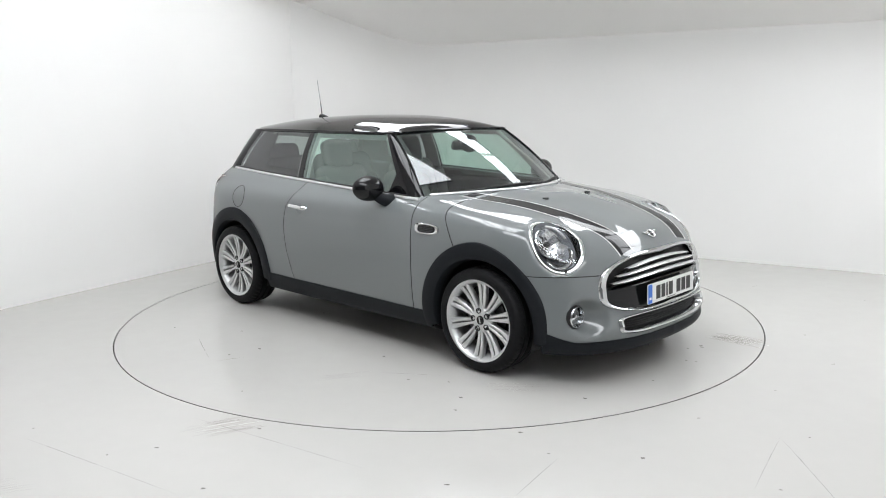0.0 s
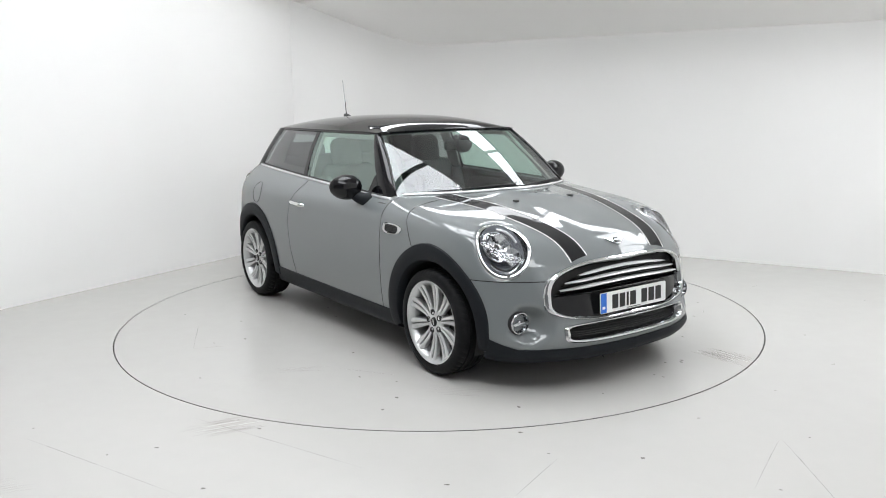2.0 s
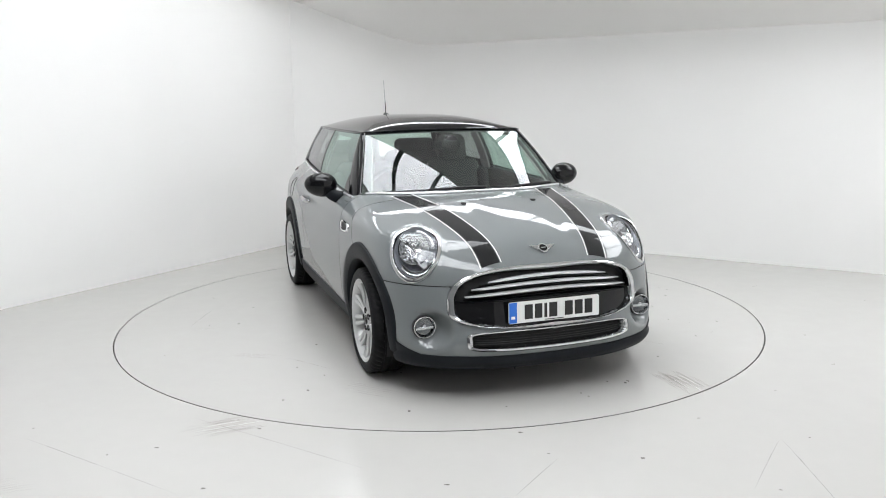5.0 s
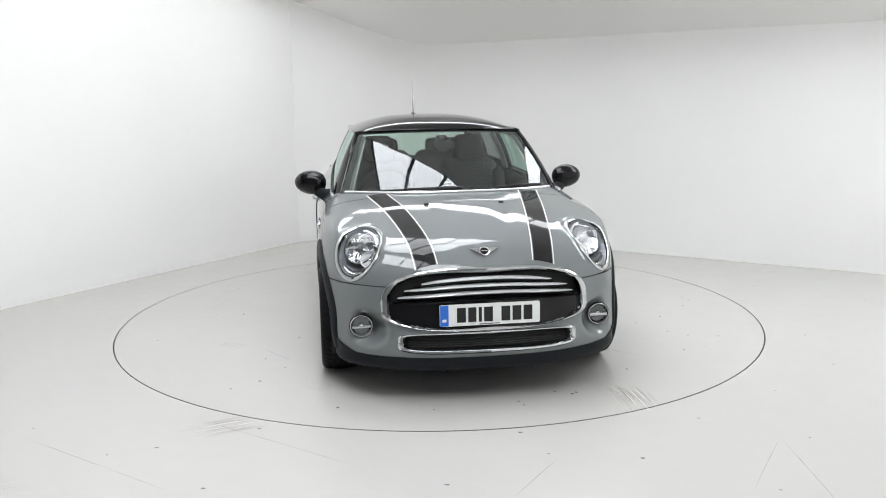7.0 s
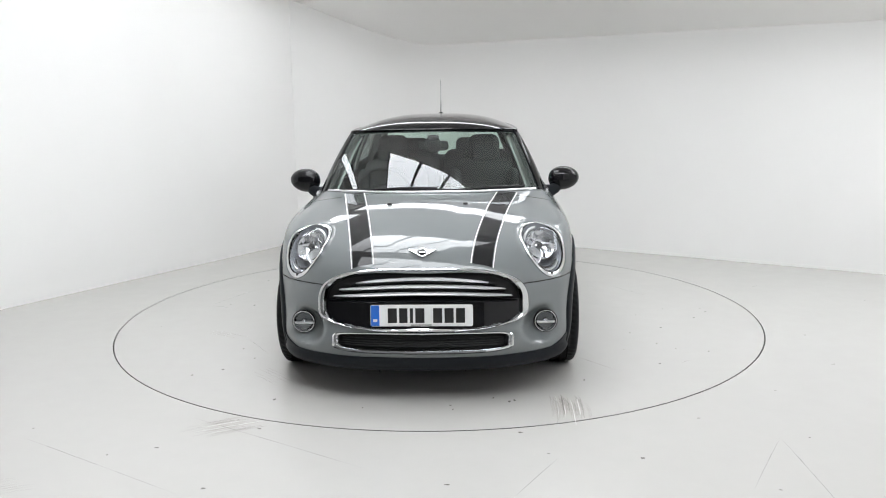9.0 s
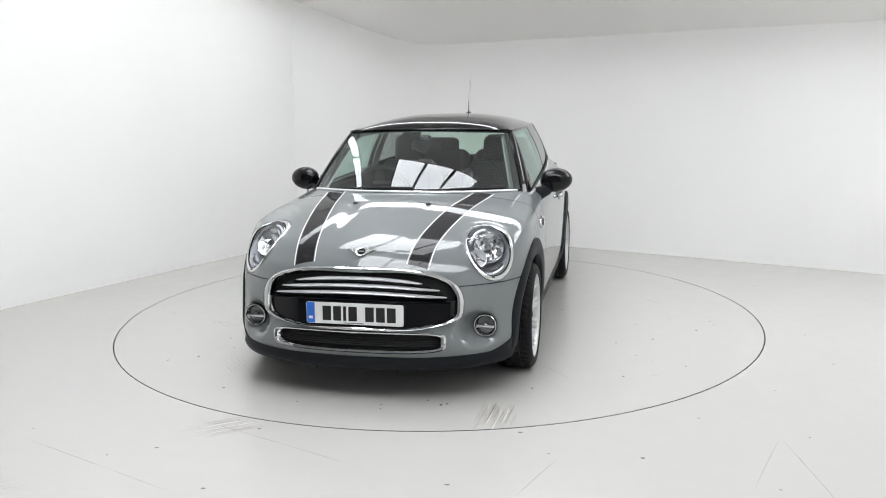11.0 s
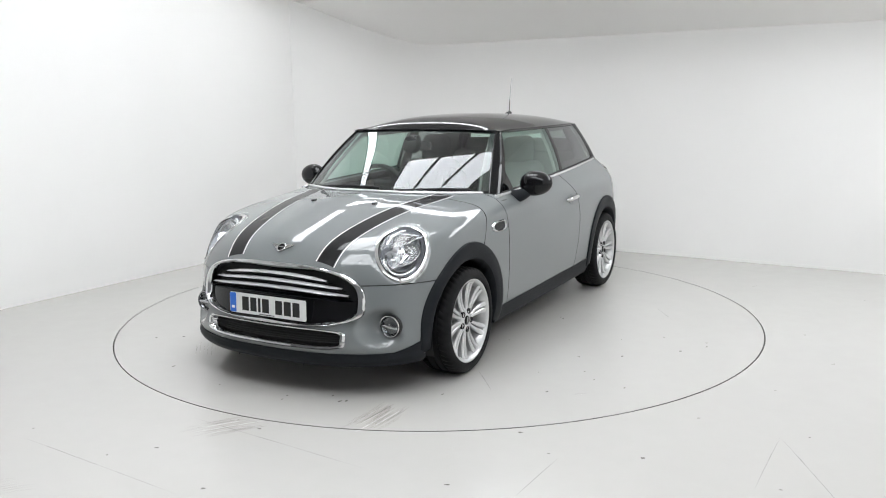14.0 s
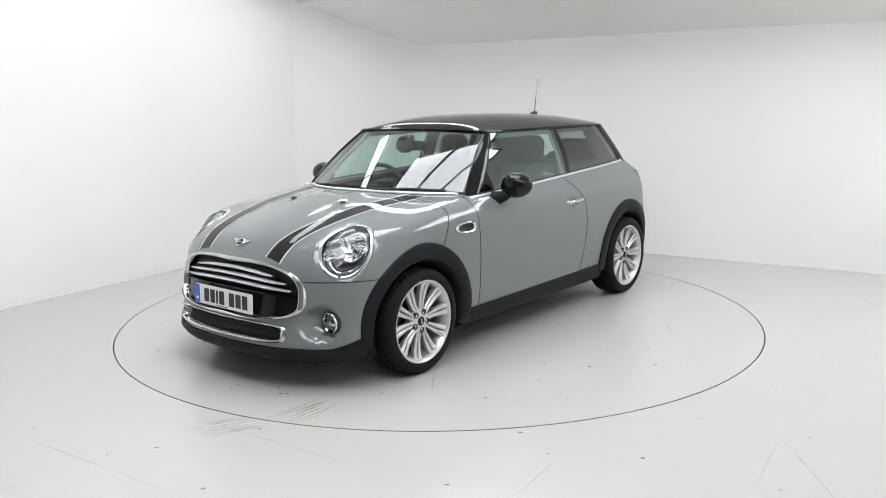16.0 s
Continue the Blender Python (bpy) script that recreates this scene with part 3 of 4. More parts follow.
# ---- wheel arches
def arch(hx, side):
    bm = bmesh.new()
    front = hx > 0
    a0, a1 = (-12, 194) if front else (-8, 186)
    th = np.radians(np.linspace(a0, a1, 72))
    rr = np.array([0.343, 0.347, 0.357, 0.375, 0.405, 0.433, 0.446, 0.450, 0.450])
    off = np.array([-0.05, -0.008, 0.008, 0.014, 0.0145, 0.0135, 0.010, 0.003, -0.008])
    # the outer edge of the front trim narrows towards the bumper
    slim = 0.022 * np.clip(np.cos(th) * 1.6, 0, 1) if front else np.zeros_like(th)
    rr = rr[None] - slim[:, None] * np.clip((rr[None] - 0.36) / 0.07, 0, 1)
    x = hx + np.cos(th)[:, None] * rr
    z = HUB_Z + np.sin(th)[:, None] * rr
    p = on_side(x, np.maximum(z, 0.19), 0.0, 1)
    q = np.stack([x, p[..., 1] + off[None] + 0 * x, z], -1)
    grid_mesh(bm, q * np.array([1, side, 1]))
    bmesh.ops.recalc_face_normals(bm, faces=bm.faces)
    part("wheel_arch", bm, M_CLAD, car, "black plastic wheel arch trim")
    bm = bmesh.new()
    th = np.radians(np.linspace(-20, 200, 40))
    prof = [(0.36, 0.84), (0.365, 0.60), (0.36, 0.45), (0.2, 0.44), (0.02, 0.44)]
    q = np.array([[[hx + math.cos(t) * r, side * (min(y, 0.80)), HUB_Z + math.sin(t) * r] for r, y in prof] for t in th])
    grid_mesh(bm, q)
    part("arch_liner", bm, M_DARK, car, "dark wheel arch liner")


for hx in (HUB_X, -HUB_X):
    for sd, _ in SIDES:
        arch(hx, sd)


# ---- wheels
def wheel(hx, side, turn):
    m = pose(hx, side * 0.749, HUB_Z, -90 * side, 0, 0) @ pose(0, 0, 0, 0, 0, turn)
    bm = bmesh.new()
    prof = [(0.222, -0.085), (0.228, -0.098), (0.245, -0.105), (0.270, -0.107), (0.288, -0.099), (0.299, -0.088), (0.303, -0.072)]
    for c in (-0.045, 0.0, 0.045):
        prof += [(0.3045, c - 0.006), (0.296, c - 0.004), (0.296, c + 0.004), (0.3045, c + 0.006)]
    prof += [(0.303, 0.072), (0.299, 0.088), (0.288, 0.099), (0.272, 0.107), (0.262, 0.1065), (0.258, 0.1075), (0.247, 0.106), (0.240, 0.102), (0.236, 0.098), (0.225, 0.085)]
    P = []
    for r, h in prof:
        row = []
        for j in range(150):
            a = 2 * math.pi * (j + 40 * abs(h)) / 150
            q = r - (0.005 if r > 0.2985 and abs(h) > 0.05 and j % 3 == 0 else 0.0)
            row.append((q * math.cos(a), q * math.sin(a), h))
        P.append(row)
    grid_mesh(bm, np.array(P), close_v=True)
    bmesh.ops.recalc_face_normals(bm, faces=bm.faces)
    tyre = part("tyre", bm, M_TYRE, None)
    # wheel body: rim barrel and face ring
    bm = bmesh.new()
    lathe(bm, [(0.2, -0.09), (0.205, 0.03), (0.214, 0.075), (0.222, 0.088), (0.228, 0.097), (0.236, 0.1015), (0.2405, 0.100), (0.241, 0.094), (0.236, 0.085)], Matrix(), 72)
    lathe(bm, [(0.002, 0.072), (0.032, 0.074), (0.048, 0.073), (0.066, 0.069), (0.076, 0.058), (0.078, 0.02)], Matrix(), 40)
    bmesh.ops.recalc_face_normals(bm, faces=bm.faces)
    rim = part("wheel", bm, M_ALLOY, car, "silver ten-arm alloy wheel")
    tyre.parent = rim
    rim.matrix_local = m
    # spokes
    bs = bmesh.new()
    for s in (-1, 1):
        st = [(0.058, 0.0082, 0.0076, 0.072), (0.10, 0.0112, 0.0090, 0.067), (0.15, 0.0148, 0.0112, 0.070), (0.195, 0.0178, 0.0134, 0.078), (0.222, 0.0200, 0.0155, 0.089), (0.229, 0.0205, 0.0160, 0.091)]
        rings = []
        for r, off, w, h in st:
            y = s * off
            rings.append([bs.verts.new((r, y + a * w, h + b)) for a, b in ((-1, -0.03), (-1, -0.005), (-0.55, 0.0), (0.55, 0.0), (1, -0.005), (1, -0.03))])
        for i in range(len(rings) - 1):
            for j in range(6):
                bs.faces.new((rings[i][j], rings[i][(j + 1) % 6], rings[i + 1][(j + 1) % 6], rings[i + 1][j]))
        bs.faces.new(rings[0])
        bs.faces.new(rings[-1])
    # bridge at the outer end of the slot
    box(bs, 0.222, 0, 0.078, 0.016, 0.03, 0.014, 0.003)
    bmesh.ops.recalc_face_normals(bs, faces=bs.faces)
    me = finish("spoke", bs, M_ALLOY)
    for i in range(10):
        o = new("spoke", me)
        o.parent = rim
        o.matrix_local = pose(0, 0, 0, 0, 0, 36 * i)
    # hub cap and bolts
    bm = bmesh.new()
    lathe(bm, [(0.0, 0.079), (0.022, 0.079), (0.026, 0.077), (0.0275, 0.072)], Matrix(), 32)
    box(bm, 0, 0, 0.0795, 0.008, 0.034, 0.001)
    for f in bm.faces[-6:]:
        f.material_index = 1
    bmesh.ops.recalc_face_normals(bm, faces=bm.faces)
    cap = part("hub_cap", bm, [M_GLOSS, M_CHROME], rim, "black hub cap")
    bb = bmesh.new()
    lathe(bb, [(0.0, 0.070), (0.010, 0.070), (0.0125, 0.0735), (0.0165, 0.0755), (0.0172, 0.070), (0.0172, 0.05)], Matrix(), 16)
    bmesh.ops.recalc_face_normals(bb, faces=bb.faces)
    mb = finish("bolt", bb, M_DARK)
    for i in range(5):
        o = new("wheel_bolt", mb)
        o.parent = rim
        a = 2 * math.pi * (i + 0.25) / 5
        o.matrix_local = pose(0.055 * math.cos(a), 0.055 * math.sin(a), 0.0015)
    bm = bmesh.new()
    lathe(bm, [(0.0, 0.004), (0.065, 0.004), (0.07, 0.016), (0.145, 0.016), (0.145, 0.0), (0.06, 0.0)], Matrix(), 40)
    bmesh.ops.recalc_face_normals(bm, faces=bm.faces)
    part("brake_disc", bm, M_DISC, rim, "dark steel brake disc")
    # black backing disc gives the shade seen between the spokes
    bm = bmesh.new()
    lathe(bm, [(0.02, -0.03), (0.21, -0.03)], Matrix(), 32)
    part("wheel_shade_disc", bm, M_DARK, rim, "dark disc for the shade behind the spokes")


wheel(HUB_X, 1, 8)
wheel(HUB_X, -1, 14)
wheel(-HUB_X, 1, 0)
wheel(-HUB_X, -1, 20)


# ---- nose
def loop_band(fn, rows, n=96):
    """A closed band: fn(angle, scale) gives (y, z), rows of (scale, push out)."""
    P = []
    for i in range(n):
        a = 2 * math.pi * i / n
        yz = np.array([fn(a, s) for s, _ in rows])
        P.append(on_front(yz[:, 0], yz[:, 1], np.array([o for _, o in rows])))
    bm = bmesh.new()
    grid_mesh(bm, np.array(P), close_u=True)
    bmesh.ops.recalc_face_normals(bm, faces=bm.faces)
    return bm


def grille_ring(a, s):
    """Band outline: broad at the flanks, slim above and below."""
    y, z = grille_edge(a, 1.0)
    d = (1 - s)
    k = 0.015 * abs(math.cos(a)) ** 1.5 + 0.021
    c = Vector((y, z - 0.487))
    u = c.normalized()
    return y - u.x * d * k, z - u.y * d * k


part("grille_surround", loop_band(grille_ring, [(1.25, -0.012), (1.1, 0.004), (0.9, 0.013), (0.5, 0.017), (0.15, 0.013), (0.0, 0.002), (-0.05, -0.03)]), M_CHROME, car, "chrome grille surround")


def front_plate(ys, zs, off, mat, name, label, inside=None, parent=None):
    y, z = np.meshgrid(ys, zs, indexing="ij")
    P = on_front(y, z, off)
    bm = bmesh.new()
    grid_mesh(bm, P, keep=(lambda i, j: inside(y[i, j], z[i, j])) if inside else None)
    bmesh.ops.recalc_face_normals(bm, faces=bm.faces)
    return part(name, bm, mat, parent or car, label)


grille = front_plate(np.linspace(-0.56, 0.56, 90), np.linspace(0.36, 0.70, 50), -0.045, M_DARK, "grille", "dark radiator grille recess", lambda y, z: grille_in(y, z) < 1.12)


def grille_half(z, s=0.93):
    q = z - 0.487
    n, h = (3.1, 0.202) if q > 0 else (2.9, 0.108)
    return 0.545 * s * max(0.0, 1 - (abs(q) / h / s) ** n) ** (1 / n)


def slat(z, height, half, out, mat, label, name="slat", arc=0.006):
    ys = np.linspace(-half, half, 60)
    prof = [(-0.5, -0.03), (-0.5, 0.008), (-0.3, 0.012), (0.2, 0.003), (0.5, -0.006), (0.5, -0.03)]
    P = []
    for y in ys:
        e = 1 - (abs(y) / half) ** 6 * 0.6
        zz = np.array([z - arc * (y / half) ** 2 * 4 + a * height * e for a, _ in prof])
        P.append(on_front(np.full(6, y), zz, np.array([out + b for _, b in prof])))
    bm = bmesh.new()
    grid_mesh(bm, np.array(P))
    bmesh.ops.recalc_face_normals(bm, faces=bm.faces)
    return part(name, bm, mat, grille, label)


for z, w in ((0.642, 0.0), (0.606, 0.0), (0.570, 0.0)):
    slat(z, 0.019, grille_half(z, 0.885) - 0.005, -0.006, M_BRIGHT, "chrome grille slat")
    slat(z - 0.014, 0.010, grille_half(z - 0.014, 0.885) - 0.004, -0.014, M_GLOSS, "gloss black slat edge")
slat(0.535, 0.016, grille_half(0.535, 0.92) - 0.01, -0.006, M_GLOSS, "gloss black lower slat", arc=0.004)
front_plate(np.linspace(-0.54, 0.54, 90), np.linspace(0.375, 0.527, 24), -0.012, M_GLOSS, "bumper_bar", "gloss black bar behind the number plate", lambda y, z: grille_in(y, z) < 1.0, grille)


def intake_edge(a, s):
    c, q = math.cos(a), math.sin(a)
    n = 5.0
    r = (abs(c) ** n + abs(q) ** n) ** (-1 / n)
    k = 0.020 + 0.012 * abs(c) ** 3
    return r * c * (0.468 - (1 - s) * k), 0.322 + r * q * (0.054 - (1 - s) * (0.020 if q < 0 else 0.012))


intake = front_plate(np.linspace(-0.48, 0.48, 70), np.linspace(0.262, 0.382, 16), -0.05, M_DARK, "lower_intake", "dark lower air intake", lambda y, z: intake_in(y, z) < 1.6)
part("intake_surround", loop_band(intake_edge, [(1.02, -0.005), (1.0, 0.004), (0.6, 0.011), (0.2, 0.008), (0.0, -0.004), (-0.1, -0.045)]), M_CHROME, car, "chrome intake surround")
for z in (0.300, 0.315, 0.330, 0.345):
    ys = np.linspace(-0.43, 0.43, 40)
    bm = bmesh.new()
    tube(bm, on_front(ys, np.full(40, z), -0.035), 0.003, 6)
    part("intake_bar", bm, M_DARK, intake)

# number plate
PLATE = pose(1.985, 0, 0.4645, 0, -2, 0)
bm = bmesh.new()
o = [(y * 0.26 + sy * 0.0, z * 0.0555) for y, z, sy in ((-0.975, -1, 0), (0.975, -1, 0), (1, -0.88, 0), (1, 0.88, 0), (0.975, 1, 0), (-0.975, 1, 0), (-1, 0.88, 0), (-1, -0.88, 0))]
FACE = PLATE @ Matrix(((0, 0, 1, 0), (1, 0, 0, 0), (0, 1, 0, 0), (0, 0, 0, 1)))
prism(bm, o, -0.006, 0.0, FACE)
bmesh.ops.recalc_face_normals(bm, faces=bm.faces)
plate = part("number_plate", bm, M_PLATE, car, "white number plate with blue end band", smooth=False)
bm = bmesh.new()
prism(bm, [(-0.258, -0.0535), (-0.215, -0.0535), (-0.215, 0.0535), (-0.258, 0.0535)], 0.0, 0.0008, FACE)
part("plate_band", bm, M_BLUE, plate, "blue end band", smooth=False)
bm = bmesh.new()
prism(bm, [(-0.247, -0.032), (-0.226, -0.032), (-0.226, -0.018), (-0.247, -0.018)], 0.001, 0.0015, FACE)
part("band_bar", bm, M_PLATE, plate, "small white bar", smooth=False)
y = -0.172
for i, w in enumerate((0.046, 0.042, 0.016, 0.046, 0.046, 0.046, 0.046)):
    if i == 4:
        y += 0.032
    bm = bmesh.new()
    prism(bm, [(y, -0.038), (y + w, -0.038), (y + w, 0.038), (y, 0.038)], 0.0, 0.0009, FACE)
    part("plate_bar", bm, M_INK, plate, "black bar on the plate", smooth=False)
    y += w + 0.012
bm = bmesh.new()
prism(bm, [(-0.055, -0.051), (0.05, -0.051), (0.05, -0.047), (-0.055, -0.047)], 0.0, 0.0009, FACE)
part("plate_small_bar", bm, M_INK, plate, "thin black bar", smooth=False)


# ---- headlamps
def lamp_ring(rows, side, n=64):
    """Closed band round the lamp; rows of (scale, push out)."""
    a = np.linspace(-math.pi, math.pi, n, endpoint=False)
    rim = LAMP_H[None] * (np.cos(a) * LAMP_A)[:, None] + LAMP_V[None] * (np.sin(a) * LAMP_B)[:, None]
    h = np.interp(a, RIM_A, RIM_H)
    P = np.stack([LAMP_C + rim * sc + LAMP_N * ((h - LAMP_H0) * min(sc, 1.0) ** 2 + LAMP_H0 + of)[:, None] for sc, of in rows], 1)
    bm = bmesh.new()
    grid_mesh(bm, P * np.array([1, side, 1]), close_u=True)
    bmesh.ops.recalc_face_normals(bm, faces=bm.faces)
    return bm


def lamp_frame(side):
    o = LAMP_C + LAMP_N * LAMP_H0
    m = Matrix.Identity(4)
    for i in range(3):
        m[i][0], m[i][1], m[i][2], m[i][3] = LAMP_H[i], LAMP_V[i], LAMP_N[i], o[i]
    return (Matrix.Diagonal((1, side, 1, 1)) @ m)


def headlamp(side):
    ring = part("headlamp", lamp_ring([(1.02, -0.03), (1.015, -0.004), (1.005, 0.003), (0.985, 0.006), (0.93, 0.0085), (0.89, 0.0075), (0.878, 0.001)], side), M_CHROME, car, "oval headlamp with chrome ring")
    part("lamp_seal", lamp_ring([(0.881, 0.005), (0.87, 0.007), (0.852, 0.006), (0.842, -0.012)], side), M_GLOSS, ring, "black lamp seal")
    part("lens", lamp_ring([(0.858, 0.004), (0.72, 0.013), (0.5, 0.021), (0.25, 0.025), (0.01, 0.026)], side), M_LENS, ring, "clear headlamp lens").visible_shadow = False
    m = lamp_frame(side)
    bm = bmesh.new()
    P = np.array([[[0.845 * LAMP_A * s * math.cos(2 * math.pi * j / 48), 0.845 * LAMP_B * s * math.sin(2 * math.pi * j / 48), -0.012 - 0.075 * (1 - s * s)] for j in range(48)] for s in (1.0, 0.9, 0.75, 0.6, 0.4, 0.2, 0.02)])
    grid_mesh(bm, P, close_v=True)
    bmesh.ops.transform(bm, matrix=m, verts=bm.verts)
    part("lamp_housing", bm, M_HOUSE, ring, "blue-grey lamp housing")
    # round main beam with its rim, and a bulb shield
    bm = bmesh.new()
    c = m @ pose(0.014, 0.034, -0.050, 6, -9, 0) @ Matrix.Diagonal((1.16, 1.25, 1.0, 1))
    lathe(bm, [(0.070, 0.0), (0.074, 0.022), (0.070, 0.026), (0.066, 0.018)], c, 40)
    bmesh.ops.recalc_face_normals(bm, faces=bm.faces)
    beam = part("main_beam", bm, M_SATIN, ring, "bright round main beam")
    # faceted dish: each facet tilts a little its own way
    bm = bmesh.new()
    rng = random.Random(17)
    dish = []
    for r, z in ((0.067, 0.016), (0.052, -0.002), (0.036, -0.016), (0.018, -0.024), (0.002, -0.026)):
        dish.append([])
        for k in range(18):
            a = 2 * math.pi * (k + rng.uniform(-0.22, 0.22)) / 18
            dish[-1].append((r * math.cos(a), r * math.sin(a), z + rng.uniform(-0.0045, 0.0045) * (r < 0.066)))
    grid_mesh(bm, np.array(dish), close_v=True)
    bmesh.ops.transform(bm, matrix=c, verts=bm.verts)
    part("faceted_dish", bm, M_DISH, beam, "faceted silver dish", smooth=False)
    bm = bmesh.new()
    lathe(bm, [(0.002, 0.019), (0.012, 0.018), (0.0155, 0.012), (0.014, -0.02)], c, 6)
    bmesh.ops.recalc_face_normals(bm, faces=bm.faces)
    part("bulb_shield", bm, M_BULB, ring, "dark bulb shield")
    # smaller second reflector, low and inboard
    bm = bmesh.new()
    c2 = m @ pose(-0.052, -0.042, -0.046, 10, -14, 0)
    lathe(bm, [(0.050, 0.012), (0.052, 0.017), (0.048, 0.016), (0.044, 0.004), (0.030, -0.010), (0.012, -0.016), (0.001, -0.017)], c2, 36)
    bmesh.ops.recalc_face_normals(bm, faces=bm.faces)
    part("indicator_reflector", bm, M_REFLECT, ring, "silver second reflector")
    bm = bmesh.new()
    lathe(bm, [(0.001, 0.012), (0.006, 0.010), (0.008, 0.003), (0.008, -0.014)], c2, 12)
    part("indicator_bulb", bm, M_DISH, ring)
    # lower daylight bar and eyebrow
    for (r, a0, a1, w, mt, nm) in ((0.74, 200, 325, 0.007, M_SATIN, "light_bar"), (0.64, 195, 330, 0.006, M_BULB, "lamp_divider"), (0.70, 95, 165, 0.008, M_REFLECT, "lamp_brow")):
        bm = bmesh.new()
        pts = [m @ Vector((r * LAMP_A * math.cos(math.radians(a)), r * LAMP_B * math.sin(math.radians(a)), -0.02)) for a in np.linspace(a0, a1, 24)]
        tube(bm, pts, w, 8)
        part(nm, bm, mt, ring)
    bm = bmesh.new()
    box(bm, 0.01, -0.9 * LAMP_B, 0.008, 0.03, 0.014, 0.006, 0.002, m)
    part("washer_cover", bm, M_BULB, ring, "small dark washer cover")


def fog_lamp(side):
    y0, z0 = FOG
    x0 = 1.776
    m = pose(x0, side * y0, z0, 0, 90, 0) @ pose(0, 0, 0, 0, 0, 90)
    bm = bmesh.new()
    lathe(bm, [(0.059, -0.03), (0.059, 0.010), (0.0575, 0.013), (0.0545, 0.013), (0.053, 0.006)], m, 36)
    bmesh.ops.recalc_face_normals(bm, faces=bm.faces)
    fog = part("fog_lamp", bm, M_CHROME, car, "round chrome fog lamp")
    bm = bmesh.new()
    lathe(bm, [(0.054, 0.004), (0.04, -0.018), (0.02, -0.028), (0.001, -0.03)], m, 30)
    part("fog_reflector", bm, M_FOG, fog, "dark chrome fog reflector")
    bm = bmesh.new()
    lathe(bm, [(0.055, 0.009), (0.03, 0.014), (0.001, 0.016)], m, 30)
    part("fog_lens", bm, M_LENS, fog, "clear fog lens").visible_shadow = False
    bm = bmesh.new()
    box(bm, 0, -0.004, 0.006, 0.098, 0.016, 0.010, 0.004, m)
    part("fog_bar", bm, M_SATIN, fog, "bright fog lamp bar")
    bm = bmesh.new()
    lathe(bm, [(0.002, 0.006), (0.012, 0.004), (0.016, -0.006), (0.016, -0.02)], m, 16)
    bmesh.ops.recalc_face_normals(bm, faces=bm.faces)
    part("fog_bulb_cap", bm, M_SATIN, fog)
    # solid black ring: the shadow round the lamp is put in as colour
    bm = bmesh.new()
    lathe(bm, [(0.063, -0.02), (0.063, 0.0035), (0.060, 0.004), (0.0585, -0.02)], m, 36)
    bmesh.ops.recalc_face_normals(bm, faces=bm.faces)
    part("fog_shade_ring", bm, M_DARK, fog, "dark ring standing for the shade round the fog lamp")


for sd, _ in SIDES:
    headlamp(sd)
    fog_lamp(sd)

# ---- bonnet stripes, nozzles, badge
def stripe_y(x, k):
    """Distance of a stripe's edge from the middle; k from 0 (inner) to 1 (outer)."""
    t = (x - 0.95) / 0.92
    inner = 0.402 + (0.248 - 0.402) * t
    return inner + k * (0.128 - 0.008 * t)


def ribbon_top(k0, k1, off, side, mat, name, label):
    xs = np.linspace(0.86, 1.868, 70)
    P = []
    for x in xs:
        ks = np.linspace(k0, k1, 7 if k1 - k0 > 0.3 else 2)
        y = stripe_y(x, ks)
        keep = np.maximum(x, cowl_x(y) + 0.004)
        P.append(on_top(keep, y, off) * np.array([1, side, 1]))
    bm = bmesh.new()
    grid_mesh(bm, np.array(P))
    bmesh.ops.recalc_face_normals(bm, faces=bm.faces)
    part(name, bm, mat, panels["bonnet"], label)


for sd, _ in SIDES:
    ribbon_top(0.085, 0.915, 0.0012, sd, M_STRIPE, "bonnet_stripe", "satin black bonnet stripe")
    ribbon_top(0.0, 0.05, 0.0012, sd, M_PIN, "pinstripe", "white pinstripe")
    ribbon_top(0.95, 1.0, 0.0012, sd, M_PIN, "pinstripe", "white pinstripe")
    p = on_top(np.array([1.25]), np.array([0.222]))[0]
    bm = bmesh.new()
    box(bm, p[0], sd * p[1], p[2] + 0.004, 0.03, 0.026, 0.014, 0.005)
    part("washer_nozzle", bm, M_TRIM, car, "black washer nozzle")

p = on_top(np.array([1.838]), np.array([0.0]))[0]
nrm = Vector(skin_normal(p[None])[0])
fwd = Vector((1, 0, 0)) - nrm * nrm.x
fwd.normalize()
lat = nrm.cross(fwd)
BADGE = Matrix(((lat.x, fwd.x, nrm.x, p[0]), (lat.y, fwd.y, nrm.y, p[1]), (lat.z, fwd.z, nrm.z, p[2]), (0, 0, 0, 1)))
bm = bmesh.new()
lathe(bm, [(0.030, 0.0), (0.030, 0.008), (0.027, 0.011), (0.022, 0.010)], BADGE, 32)
for sgn in (-1, 1):
    for k in range(5):
        L = 0.073 - 0.011 * k
        prism(bm, [(sgn * 0.024, -0.020 + k * 0.0078), (sgn * L, -0.020 + k * 0.0078 - 0.002), (sgn * (L - 0.004), -0.0145 + k * 0.0078), (sgn * 0.024, -0.0145 + k * 0.0078)], 0.001, 0.008, BADGE)
bmesh.ops.recalc_face_normals(bm, faces=bm.faces)
badge = part("badge", bm, M_SATIN, car, "chrome winged round badge")
bm = bmesh.new()
lathe(bm, [(0.023, 0.006), (0.022, 0.010), (0.001, 0.011)], BADGE, 28)
box(bm, 0, 0, 0.0115, 0.032, 0.005, 0.001, 0, BADGE)
for f in bm.faces[-6:]:
    f.material_index = 1
part("badge_disc", bm, [M_GLOSS, M_CHROME], badge, "black badge disc")


# ---- greenhouse
def belt_pt(x, side=1, inset=0.006):
    z = belt_z(x)
    p = on_side(np.array([x]), np.array([z]))[0]
    return np.array([x, side * (p[1] - inset), z + 0.002])


